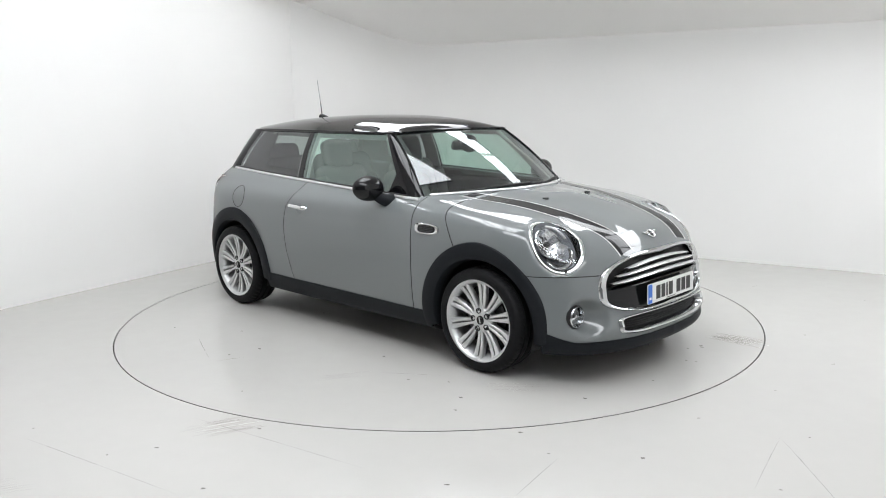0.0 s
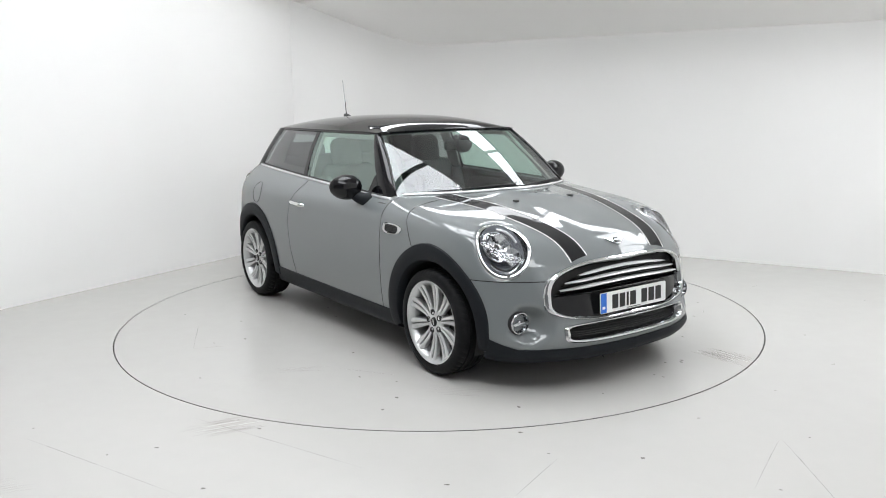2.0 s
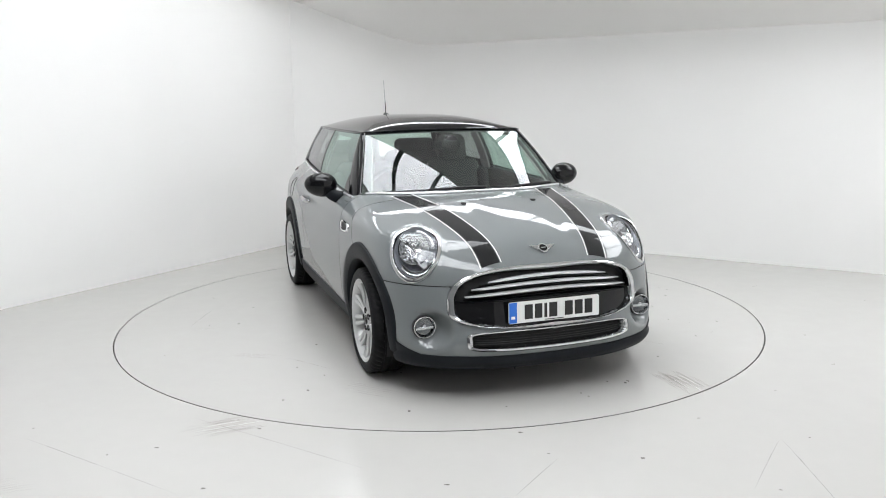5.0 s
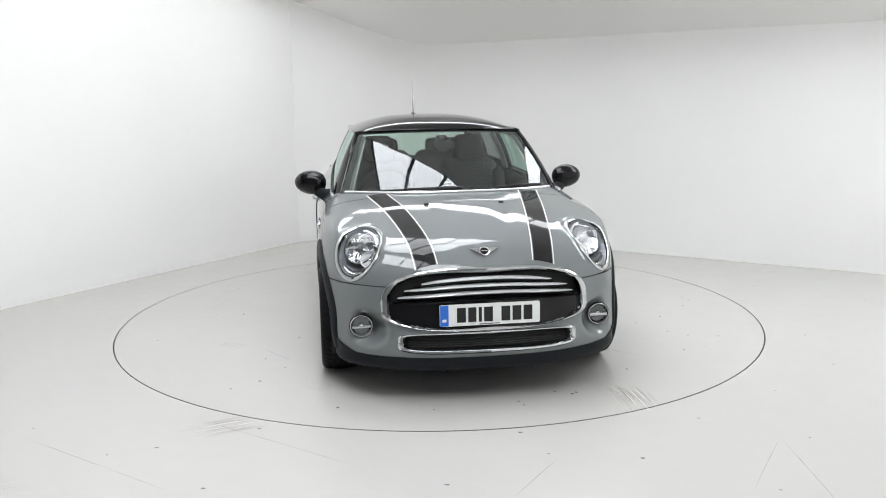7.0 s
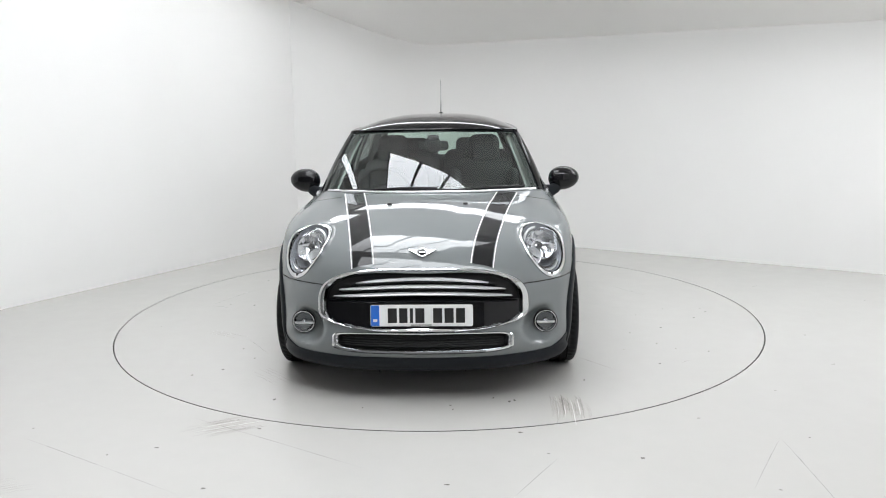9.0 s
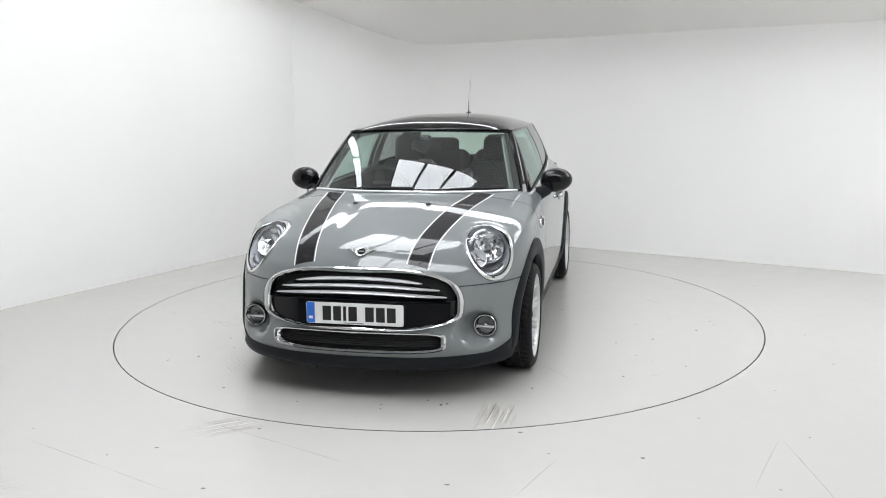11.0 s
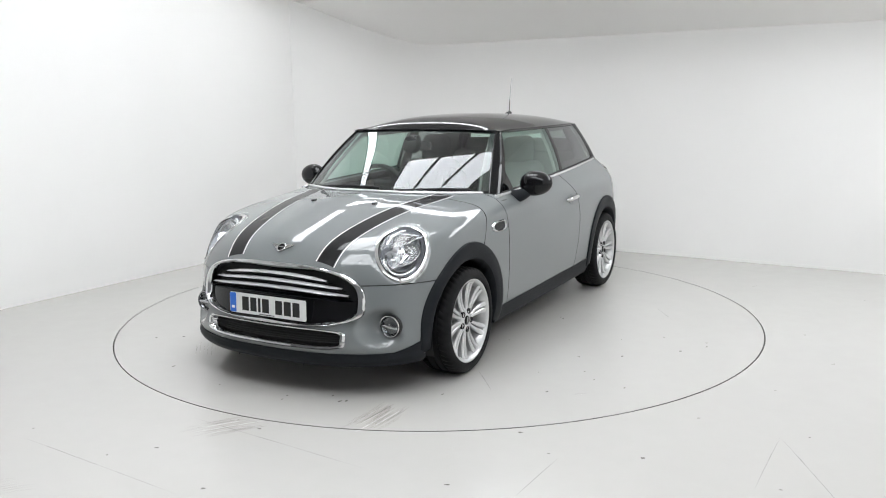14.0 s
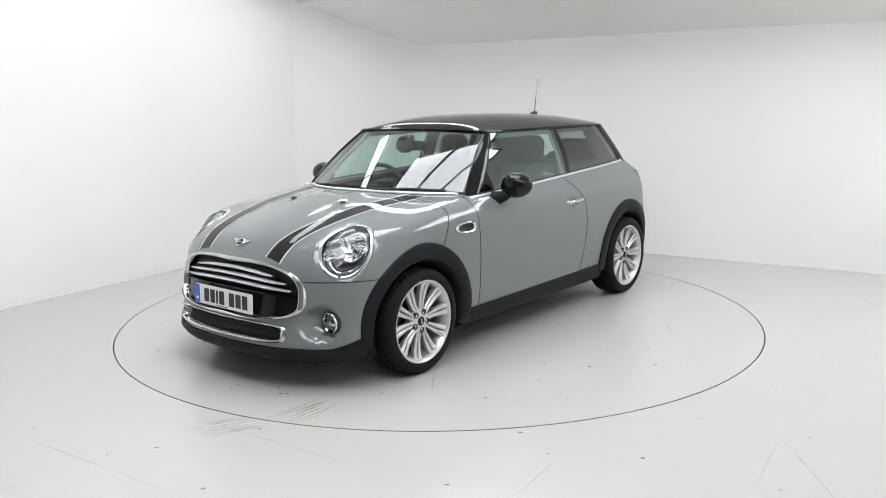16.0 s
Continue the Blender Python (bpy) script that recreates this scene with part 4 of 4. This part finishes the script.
def rail_pt(x, side=1):
    y = float(spline(np.array(x), (-1.45, -1.2, -0.8, -0.3, 0.28), (0.500, 0.540, 0.566, 0.578, 0.572)))
    return np.array([x, side * y, float(spline(np.array(x), (-1.45, -1.0, -0.3, 0.28), (1.332, 1.334, 1.332, 1.330)))])


def ws_base(u):
    x = cowl_x(0.70 * u)
    return np.array([x, 0.705 * u, 0.945 + 0.016 * (1 - u * u)])


def ws_top(u):
    return np.array([0.335 - 0.07 * u * u, 0.556 * u, 1.328 + 0.012 * (1 - u * u)])


def sheet(a, b, nu=24, nv=16, bulge=0.0, out=(0, 0, 1)):
    """Quads between two edges a(u), b(u), u in 0..1, bowed outwards."""
    P = np.zeros((nu, nv, 3))
    for i in range(nu):
        u = i / (nu - 1)
        for j in range(nv):
            v = j / (nv - 1)
            P[i, j] = a(u) * (1 - v) + b(u) * v + np.array(out) * bulge * 4 * v * (1 - v)
    bm = bmesh.new()
    grid_mesh(bm, P)
    bmesh.ops.recalc_face_normals(bm, faces=bm.faces)
    return bm


WS_OUT = (0.03, 0, 0.05)
ws = part("windscreen", sheet(lambda u: ws_base(2 * u - 1), lambda u: ws_top(2 * u - 1), 40, 24, 0.35, WS_OUT), M_GLASS, car, "green-tinted windscreen")
ws.visible_shadow = False
# black band at the foot of the windscreen, and the bright waist line
def ws_at(u, v, lift=0.0):
    p = ws_base(u) * (1 - v) + ws_top(u) * v + np.array(WS_OUT) * 0.35 * 4 * v * (1 - v)
    return p + np.array([0.5, 0, 0.85]) * lift


bm = bmesh.new()
grid_mesh(bm, np.array([[ws_at(u, v, -0.003) for v in (-0.02, 0.02, 0.05)] for u in np.linspace(-1, 1, 40)]))
part("screen_band", bm, M_DARK, ws, "black band along the screen's foot")
bm = bmesh.new()
grid_mesh(bm, np.array([[ws_at(u, v, -0.003) for v in (0.955, 0.98, 1.02)] for u in np.linspace(-1, 1, 40)]))
part("screen_header", bm, M_DARK, ws, "black band along the screen's head")
for sd, _ in SIDES:
    bm = bmesh.new()
    grid_mesh(bm, np.array([[ws_at(sd * (u - 0.03 * max(0.0, 1 - v / 0.12) ** 2 * (u < 0.99)), v, -0.003) for u in (0.93, 0.965, 1.0)] for v in np.linspace(0.0, 1.0, 40)]))
    part("screen_side_band", bm, M_DARK, ws, "black band along the screen's side")
pts = [on_top(np.array([cowl_x(0.70 * u) + 0.010]), np.array([0.69 * u]), 0.006)[0] for u in np.linspace(-0.97, 0.97, 40)]
bm = bmesh.new()
tube(bm, pts, 0.010, 8, flat=0.8)
part("scuttle_trim", bm, M_BRIGHT, car, "satin bright trim under the windscreen")
bm = bmesh.new()
grid_mesh(bm, np.array([[ws_base(u) + np.array([0.06 * k - 0.02, 0, -0.012 - 0.02 * k]) for k in (0, 1)] for u in np.linspace(-1, 1, 30)]))
part("scuttle_panel", bm, M_DARK, car, "dark scuttle panel")

WIN_F_B, WIN_F_T, B_PILLAR, C_B, C_T = 0.56, 0.225, -0.515, -1.44, -1.24


def win_edge(x_b, x_t, side, inset=0.0):
    """Straight edge on the window plane from the waist to the roof rail."""
    a, b = belt_pt(x_b, side), rail_pt(x_t, side)
    k = np.array([0, -side * inset, 0])
    return lambda v: a * (1 - v) + b * v + np.array([0, side * 0.016, 0]) * 4 * v * (1 - v) + k


def window(xb0, xt0, xb1, xt1, side, mat, name, label, lift=0.0, nu=20):
    P = []
    for u in np.linspace(0, 1, nu):
        e = win_edge(xb0 * (1 - u) + xb1 * u, xt0 * (1 - u) + xt1 * u, side, -lift)
        P.append([e(v) for v in np.linspace(0, 1, 12)])
    bm = bmesh.new()
    grid_mesh(bm, np.array(P))
    bmesh.ops.recalc_face_normals(bm, faces=bm.faces)
    return part(name, bm, mat, car, label)


for sd, tag in SIDES:
    w = window(WIN_F_B, WIN_F_T, B_PILLAR, B_PILLAR - 0.015, sd, M_SIDE, "door_window", "green-tinted door window")
    w.visible_shadow = False
    w = window(B_PILLAR - 0.055, B_PILLAR - 0.065, C_B, C_T, sd, M_PRIVACY, "quarter_window", "dark tinted rear side window")
    w.visible_shadow = False
    solid(window(B_PILLAR, B_PILLAR - 0.015, B_PILLAR - 0.055, B_PILLAR - 0.065, sd, M_GLOSS, "b_pillar", "gloss black door pillar", 0.002, 4), 0.03)
    # front pillar between screen and door window
    e = win_edge(WIN_F_B, WIN_F_T, sd)
    P = []
    for v in np.linspace(0, 1, 20):
        a, b = ws_at(sd * 1.0, v), e(v)
        bow = np.array([0.6, sd * 0.8, 0.1]) * 0.014
        P.append([a * (1 - k) + b * k + bow * 4 * k * (1 - k) for k in np.linspace(0, 1, 7)])
    bm = bmesh.new()
    grid_mesh(bm, np.array(P))
    bmesh.ops.recalc_face_normals(bm, faces=bm.faces)
    solid(part("a_pillar", bm, M_GLOSS, car, "gloss black windscreen pillar"), 0.025)
    # pale trim on the pillar's inner side
    P = []
    for v in np.linspace(0.04, 0.97, 20):
        a, b = ws_at(sd * 0.905, v, -0.035), e(v) + np.array([-0.03, -sd * 0.03, 0])
        P.append([a * (1 - k) + b * k + np.array([-0.5, -sd * 0.7, 0]) * 0.012 * 4 * k * (1 - k) for k in np.linspace(0, 1, 6)])
    bm = bmesh.new()
    grid_mesh(bm, np.array(P))
    bmesh.ops.recalc_face_normals(bm, faces=bm.faces)
    solid(part("inner_pillar_trim", bm, M_LINER, car, "pale grey inner pillar trim"), 0.012)
    # bright edge beside the screen
    bm = bmesh.new()
    tube(bm, [ws_at(sd * 0.995, v, 0.004) for v in np.linspace(0.02, 0.99, 20)], 0.006, 6)
    part("pillar_seal", bm, M_GLOSS, car)
    # mirror triangle
    P = np.array([[win_edge(WIN_F_B - 0.15 * (1 - v / 0.34) * k, WIN_F_T - 0.15 * (1 - v / 0.34) * k, sd, -0.002)(v) for v in np.linspace(0, 0.335, 5)] for k in (0, 0.5, 1)])
    bm = bmesh.new()
    grid_mesh(bm, P)
    part("mirror_sail", bm, M_GLOSS, car, "black mirror base panel")
    # rear pillar and back
    e = win_edge(C_B, C_T, sd)
    P = []
    for v in np.linspace(0, 1, 10):
        a = e(v)
        b = np.array([-1.60, sd * 0.60, 1.03]) * (1 - v) + np.array([-1.42, sd * 0.47, 1.335]) * v
        P.append([a * (1 - k) + b * k + np.array([-0.01, sd * 0.03, 0]) * 4 * k * (1 - k) for k in np.linspace(0, 1, 6)])
    bm = bmesh.new()
    grid_mesh(bm, np.array(P))
    bmesh.ops.recalc_face_normals(bm, faces=bm.faces)
    solid(part("c_pillar", bm, M_GLOSS, car, "gloss black rear pillar"), 0.02)
    # bright waist line
    xs = np.linspace(0.69, -1.47, 50)
    bm = bmesh.new()
    tube(bm, [belt_pt(x, sd, -0.004) for x in xs], 0.010, 8)
    part("waist_trim", bm, M_BRIGHT, car, "bright waist trim")
    bm = bmesh.new()
    tube(bm, [belt_pt(x, sd, -0.001) + np.array([0, 0, 0.012]) for x in xs[2:]], 0.006, 6)
    part("waist_seal", bm, M_DARK, car)

bk = part("rear_window", sheet(lambda u: np.array([-1.62 + 0.03 * (2 * u - 1) ** 2, 0.60 * (2 * u - 1), 1.03]), lambda u: np.array([-1.43, 0.47 * (2 * u - 1), 1.335]), 20, 10, 0.4, (-0.05, 0, 0.03)), M_GLASS, car, "tailgate window")
bk.visible_shadow = False


def roof_pt(u, x, drop=0.0):
    yr = rail_pt(max(min(x, 0.28), -1.45))[1] + 0.004
    zc = float(spline(np.array(x + 0.072 * u * u * max(0.0, min(1.0, (x + 0.6) / 0.6))), (-1.50, -1.35, -1.1, -0.7, -0.3, 0.0, 0.16, 0.26, 0.31, 0.345), (1.352, 1.383, 1.413, 1.434, 1.437, 1.424, 1.406, 1.386, 1.368, 1.342)))
    zr = 1.334
    return np.array([x, yr * u, zr + (zc - zr) * (1 - abs(u) ** 2.9) - drop])


P = []
for k in np.linspace(0, 1, 60):
    row = []
    for u in np.linspace(-1, 1, 41):
        x0, x1 = 0.348 - 0.072 * u * u, -1.47 + 0.14 * abs(u) ** 3
        row.append(roof_pt(u, x0 + (x1 - x0) * k))
    P.append(row)
bm = bmesh.new()
grid_mesh(bm, np.array(P))
bmesh.ops.recalc_face_normals(bm, faces=bm.faces)
roof = solid(part("roof", bm, M_GLOSS, car, "gloss black roof"), 0.018)
bm = bmesh.new()
P2 = np.array(P)[2:-2, 2:-2] - np.array([0, 0, 0.03])
grid_mesh(bm, P2)
part("headliner", bm, M_LINER, car, "grey cloth headliner")
for sd, _ in SIDES:
    bm = bmesh.new()
    tube(bm, [rail_pt(x, sd) + np.array([0, sd * 0.004, 0.0]) for x in np.linspace(0.268, -1.36, 40)], [0.011 * min(1.0, 0.2 + k / 5, 0.2 + (39 - k) / 5) for k in range(40)], 8)
    part("roof_rail", bm, M_GLOSS, car, "gloss black roof edge")
bm = bmesh.new()
tube(bm, [ws_top(u) + np.array([0.004, 0, 0.004]) for u in np.linspace(-1, 1, 30)], 0.007, 8)
part("header_seal", bm, M_GLOSS, car)

# aerial
zr = roof_pt(0, -1.17)[2]
bm = bmesh.new()
tube(bm, [(-1.10, 0, zr - 0.003), (-1.13, 0, zr + 0.008), (-1.17, 0, zr + 0.016), (-1.20, 0, zr + 0.022), (-1.215, 0, zr + 0.004)], [0.006, 0.018, 0.023, 0.018, 0.012], 10, flat=0.7)
aerial = part("aerial", bm, M_TRIM, car, "black roof aerial")
bm = bmesh.new()
tube(bm, [(-1.185, 0, zr + 0.015), (-1.194, 0, zr + 0.08), (-1.201, 0, zr + 0.13)], [0.0045, 0.0038, 0.0032], 8)
part("aerial_rod", bm, M_BULB, aerial, "thin dark aerial rod")
bm = bmesh.new()
tube(bm, [(-1.201, 0, zr + 0.13), (-1.233, 0, 1.712)], [0.0030, 0.0022], 8)
part("aerial_tip", bm, M_BRIGHT, aerial, "pale upper half of the aerial")


# ---- mirrors, handles, vents
def door_mirror(side):
    c = Vector((0.375, side * 0.888, 1.006))
    bm = bmesh.new()
    P = []
    for i in range(20):
        a = -math.pi / 2 + math.pi * i / 19
        row = []
        for j in range(32):
            b = 2 * math.pi * j / 32
            x, r = math.sin(a), math.cos(a) ** 0.75
            yy, zz = r * math.cos(b), r * math.sin(b)
            yy = math.copysign(abs(yy) ** 0.92, yy)
            fx = x * (0.075 if x > 0 else 0.035)
            row.append((fx - 0.018 * yy * side * side, yy * 0.104 * side, zz * (0.080 - 0.008 * yy)))
        P.append(row)
    grid_mesh(bm, np.array(P), close_v=True)
    bmesh.ops.remove_doubles(bm, verts=bm.verts, dist=1e-5)
    bmesh.ops.recalc_face_normals(bm, faces=bm.faces)
    bmesh.ops.transform(bm, matrix=Matrix.Translation(c) @ pose(0, 0, 0, 4 * side, 0, -6 * side), verts=bm.verts)
    mir = part("door_mirror", bm, M_GLOSS, car, "round gloss black door mirror")
    bm = bmesh.new()
    lathe(bm, [(0.001, 0.0), (0.062, 0.0)], Matrix.Translation(c) @ pose(-0.037, 0, 0, 0, -90, 0) @ Matrix.Diagonal((1, 1.3, 1, 1)), 28)
    part("mirror_glass", bm, M_CHROME, mir, "mirror glass")
    bm = bmesh.new()
    tube(bm, [(0.47, side * 0.755, 0.925), (0.455, side * 0.795, 0.928), (0.43, side * 0.83, 0.945), (0.40, side * 0.855, 0.97)], [0.045, 0.042, 0.036, 0.030], 14, flat=0.7, up=(1, 0, 0))
    part("mirror_stalk", bm, M_CLAD, mir, "black mirror stalk")


def door_handle(side):
    xs = np.linspace(-0.500, -0.315, 14)
    offs = 0.030 * np.clip(np.sin(np.linspace(0, math.pi, 14)) * 2.2, 0.0, 1.0) + 0.002
    p = on_side(xs, np.full(14, 0.822) + np.linspace(0.004, -0.004, 14), offs, side)
    panel = panels["door_left" if side > 0 else "door_right"]
    bm = bmesh.new()
    a = np.linspace(0, 2 * math.pi, 28, endpoint=False)
    tube(bm, on_side(-0.405 + 0.042 * np.cos(a), 0.815 + 0.036 * np.sin(a), 0.0, side), 0.0025, 5, closed=True)
    part("handle_recess", bm, M_PAINT, panel, "shallow hollow behind the handle")
    bm = bmesh.new()
    tube(bm, p, [0.008] + [0.0125] * 12 + [0.008], 10, flat=1.15)
    part("door_handle", bm, M_CHROME, panel, "chrome door handle")


def side_vent(side):
    """Rounded bright frame with a dark mesh on the front wing."""
    def outline(a, s):
        c, q = math.cos(a), math.sin(a)
        r = (abs(c) ** 3.2 + abs(q) ** 3.2) ** (-1 / 3.2)
        return 0.848 + 0.096 * r * c * s, 0.792 + (0.031 - 0.004 * c) * r * q * (s if s > 0.98 else s * 0.98)
    P = []
    for i in range(48):
        a = 2 * math.pi * i / 48
        rows = ((1.02, 0.0), (1.0, 0.006), (0.88, 0.010), (0.74, 0.007), (0.72, -0.004))
        xz = np.array([outline(a, s) for s, _ in rows])
        P.append(on_side(xz[:, 0], xz[:, 1], np.array([o for _, o in rows]), side))
    bm = bmesh.new()
    grid_mesh(bm, np.array(P), close_u=True)
    bmesh.ops.recalc_face_normals(bm, faces=bm.faces)
    vent = part("side_vent", bm, M_CHROME, car, "chrome-framed side vent")
    P = []
    for i in range(48):
        a = 2 * math.pi * i / 48
        xz = np.array([outline(a, s) for s in (0.75, 0.4, 0.02)])
        P.append(on_side(xz[:, 0], xz[:, 1], 0.003, side))
    bm = bmesh.new()
    grid_mesh(bm, np.array(P), close_u=True)
    part("vent_mesh", bm, M_DARK, vent, "dark vent mesh")
    for k in range(4):
        z = 0.778 + k * 0.0095
        bm = bmesh.new()
        tube(bm, on_side(np.linspace(0.795, 0.905, 6), np.full(6, z), 0.004, side), 0.0022, 6)
        part("vent_bar", bm, M_TRIM, vent)


for sd, _ in SIDES:
    door_mirror(sd)
    door_handle(sd)
    side_vent(sd)

# fuel flap
a = np.linspace(0, 2 * math.pi, 40, endpoint=False)
bm = bmesh.new()
tube(bm, on_side(-1.19 + 0.078 * np.cos(a), 0.842 + 0.078 * np.sin(a), 0.0004, -1), 0.0022, 5, closed=True)
part("fuel_flap_gap", bm, M_DARK, car, "round fuel flap seam")

# tail lamps
for sd, _ in SIDES:
    P = []
    for y in np.linspace(0.56, 0.72, 10):
        zz = np.linspace(0.76, 0.97, 14)
        o = np.stack([np.full(14, -1.0), np.full(14, y), zz], -1)
        q = meet(o, np.array([-1.0, 0, 0]))
        P.append((q + skin_normal(q) * 0.008) * np.array([1, sd, 1]))
    P = np.array(P)
    bm = bmesh.new()
    grid_mesh(bm, P, keep=lambda i, j: P[i, j, 0] < -1.58)
    bmesh.ops.recalc_face_normals(bm, faces=bm.faces)
    part("tail_lamp", bm, M_RED, car, "red tail lamp")

# wipers
for y0, y1 in ((0.05, -0.48), (0.60, 0.16)):
    bm = bmesh.new()
    pts = []
    for k in np.linspace(0, 1, 14):
        y = y0 + (y1 - y0) * k
        pts.append(ws_at(y / 0.70, 0.030 + 0.03 * k * (1 - k) * 2 + 0.03 * (1 - k), 0.014))
    tube(bm, pts, [0.009 - 0.005 * k for k in np.linspace(0, 1, 14)], 8)
    wip = part("wiper", bm, M_DARK, car, "black windscreen wiper")
    bm = bmesh.new()
    pts = [ws_at((y0 + 0.10 + (y1 - y0 - 0.16) * k) / 0.70, 0.050 + 0.03 * k * (1 - k), 0.008) for k in np.linspace(0, 1, 14)]
    tube(bm, pts, 0.0045, 6)
    part("wiper_blade", bm, M_DARK, wip)


# ---- cabin
def cushion(name, cx, cy, cz, sx, sy, sz, tilt, mat, label, parent=None, bev=0.05):
    """A padded block: straight sides that round off over bev metres, with slightly swollen faces."""
    bm = bmesh.new()
    n = 14
    bmesh.ops.create_cube(bm, size=2.0)
    bmesh.ops.subdivide_edges(bm, edges=bm.edges[:], cuts=n - 1, use_grid_fill=True)
    half = Vector((sx / 2, sy / 2, sz / 2))
    r = min(bev * 1.5, min(half) * 0.98)
    for v in bm.verts:
        p = Vector([math.sin(c * math.pi / 2) for c in v.co])
        q = Vector([p[i] * half[i] for i in range(3)])
        core = Vector([max(-half[i] + r, min(half[i] - r, q[i])) for i in range(3)])
        d = q - core
        v.co = core + d.normalized() * r if d.length > 1e-9 else q
        swell = (1 - p.x ** 2) + (1 - p.y ** 2) + (1 - p.z ** 2)
        v.co *= 1 + 0.02 * swell
    bmesh.ops.transform(bm, matrix=Matrix.Translation((cx, cy, cz)) @ pose(0, 0, 0, 0, tilt, 0), verts=bm.verts)
    bmesh.ops.recalc_face_normals(bm, faces=bm.faces)
    return part(name, bm, mat, parent or car, label)


for sd in (1, -1):
    s = cushion("front_seat", -0.18, sd * 0.36, 0.42, 0.54, 0.52, 0.16, -6, M_SEAT, "charcoal cloth front seat")
    cushion("seat_back", -0.46, sd * 0.36, 0.76, 0.14, 0.44, 0.64, -14, M_SEAT, "", s, 0.06)
    for e in (-1, 1):
        cushion("seat_bolster", -0.43, sd * 0.36 + e * 0.225, 0.73, 0.20, 0.09, 0.54, -14, M_SEAT, "", s, 0.04)
    cushion("headrest", -0.555, sd * 0.36, 1.150, 0.12, 0.235, 0.235, -10, M_SEAT, "", s, 0.075)
    cushion("headrest_post", -0.545, sd * 0.36, 1.05, 0.014, 0.16, 0.08, -10, M_CHROME, "", s, 0.004)
    r = cushion("rear_seat", -1.02, sd * 0.32, 0.45, 0.46, 0.56, 0.18, -5, M_SEAT, "charcoal rear seat")
    cushion("rear_seat_back", -1.28, sd * 0.32, 0.81, 0.14, 0.58, 0.60, -16, M_SEAT, "", r, 0.05)
    cushion("rear_headrest", -1.37, sd * 0.31, 1.135, 0.09, 0.36, 0.15, -12, M_SEAT, "", r, 0.035)
    cushion("door_card", 0.1, sd * 0.77, 0.62, 1.18, 0.05, 0.60, 0, M_TRIM, "dark inner door panel", None, 0.02)
    # inner trims round the side windows
    for nm, xb0, xt0, xb1, xt1, v0, v1, mt, lb in (("inner_pillar", -0.50, -0.50, -0.64, -0.62, 0.0, 1.0, M_LINER, "grey inner pillar trim"),
                                               ("rear_inner_trim", -1.08, -1.04, C_B, C_T, 0.0, 1.0, M_TRIM, "dark inner rear trim"),
                                               ("rear_inner_sill", -0.64, -0.62, -1.10, -1.06, 0.0, 0.16, M_TRIM, "dark inner window sill"),
                                               ("inner_rail", 0.20, 0.20, C_B, C_T, 0.88, 1.0, M_LINER, "grey inner roof edge")):
        P = []
        for u in np.linspace(0, 1, 10):
            ed = win_edge(xb0 * (1 - u) + xb1 * u, xt0 * (1 - u) + xt1 * u, sd, 0.035)
            P.append([ed(v) for v in np.linspace(v0, v1, 8)])
        bm = bmesh.new()
        grid_mesh(bm, np.array(P))
        bmesh.ops.recalc_face_normals(bm, faces=bm.faces)
        solid(part(nm, bm, mt, car, lb), 0.012)
cushion("dashboard", 0.60, 0.0, 0.80, 0.42, 1.36, 0.24, 6, M_TRIM, "dark dashboard", None, 0.07)
cushion("dash_shelf", 0.74, 0.0, 0.885, 0.28, 1.22, 0.05, 4, M_TRIM, "dark shelf under the screen", None, 0.02)
cushion("centre_console", 0.22, 0.0, 0.50, 0.60, 0.20, 0.30, 0, M_TRIM, "dark centre console", None, 0.04)
cushion("cabin_floor", -0.25, 0.0, 0.24, 2.2, 1.44, 0.04, 0, M_TRIM, "dark cabin floor", None, 0.01)
bm = bmesh.new()
SW = pose(0.22, -0.36, 0.915, 0, -64, 0)
tube(bm, [SW @ Vector((0.185 * math.cos(2 * math.pi * k / 40), 0.185 * math.sin(2 * math.pi * k / 40), 0)) for k in range(40)], 0.016, 10, closed=True)
sw = part("steering_wheel", bm, M_TRIM, car, "black steering wheel")
bm = bmesh.new()
box(bm, 0, 0, -0.01, 0.13, 0.15, 0.05, 0.02, SW)
box(bm, 0, 0, -0.01, 0.035, 0.36, 0.02, 0.006, SW)
box(bm, -0.08, 0, -0.01, 0.16, 0.05, 0.02, 0.006, SW)
part("wheel_boss", bm, M_TRIM, sw)
bm = bmesh.new()
box(bm, 0, 0, 0, 0.035, 0.21, 0.065, 0.028, pose(0.36, 0.0, 1.232, 0, 8, 6))
box(bm, 0.03, 0, 0.045, 0.05, 0.08, 0.07, 0.02, pose(0.36, 0.0, 1.232, 0, 8, 0))
bmesh.ops.recalc_face_normals(bm, faces=bm.faces)
rear_mirror = part("rear_view_mirror", bm, M_TRIM, car, "black rear-view mirror")
bm = bmesh.new()
lathe(bm, [(0.001, 0.034), (0.040, 0.032), (0.054, 0.024), (0.058, 0.010), (0.056, -0.03), (0.044, -0.05), (0.001, -0.052)], pose(0.44, 0.0, 1.243, 0, 80, 0), 28)
bmesh.ops.recalc_face_normals(bm, faces=bm.faces)
part("sensor_housing", bm, M_DARK, rear_mirror, "round black sensor housing")


# ---------------------------------------------------------------- motion
def motions():
    """The turntable turns at an even rate and carries the car."""
    rows_table, rows_car = [], []
    for i in range(65):
        t = i * 0.25
        a = -44.30 - 5.335 * t
        spin = pose(0, 0, 0, 0, 0, a)
        rows_table.append((t, spin))
        rows_car.append((t, spin @ pose(-0.1073, -0.0146, 0)))
    walk(turntable, rows_table)
    walk(car, rows_car)


motions()
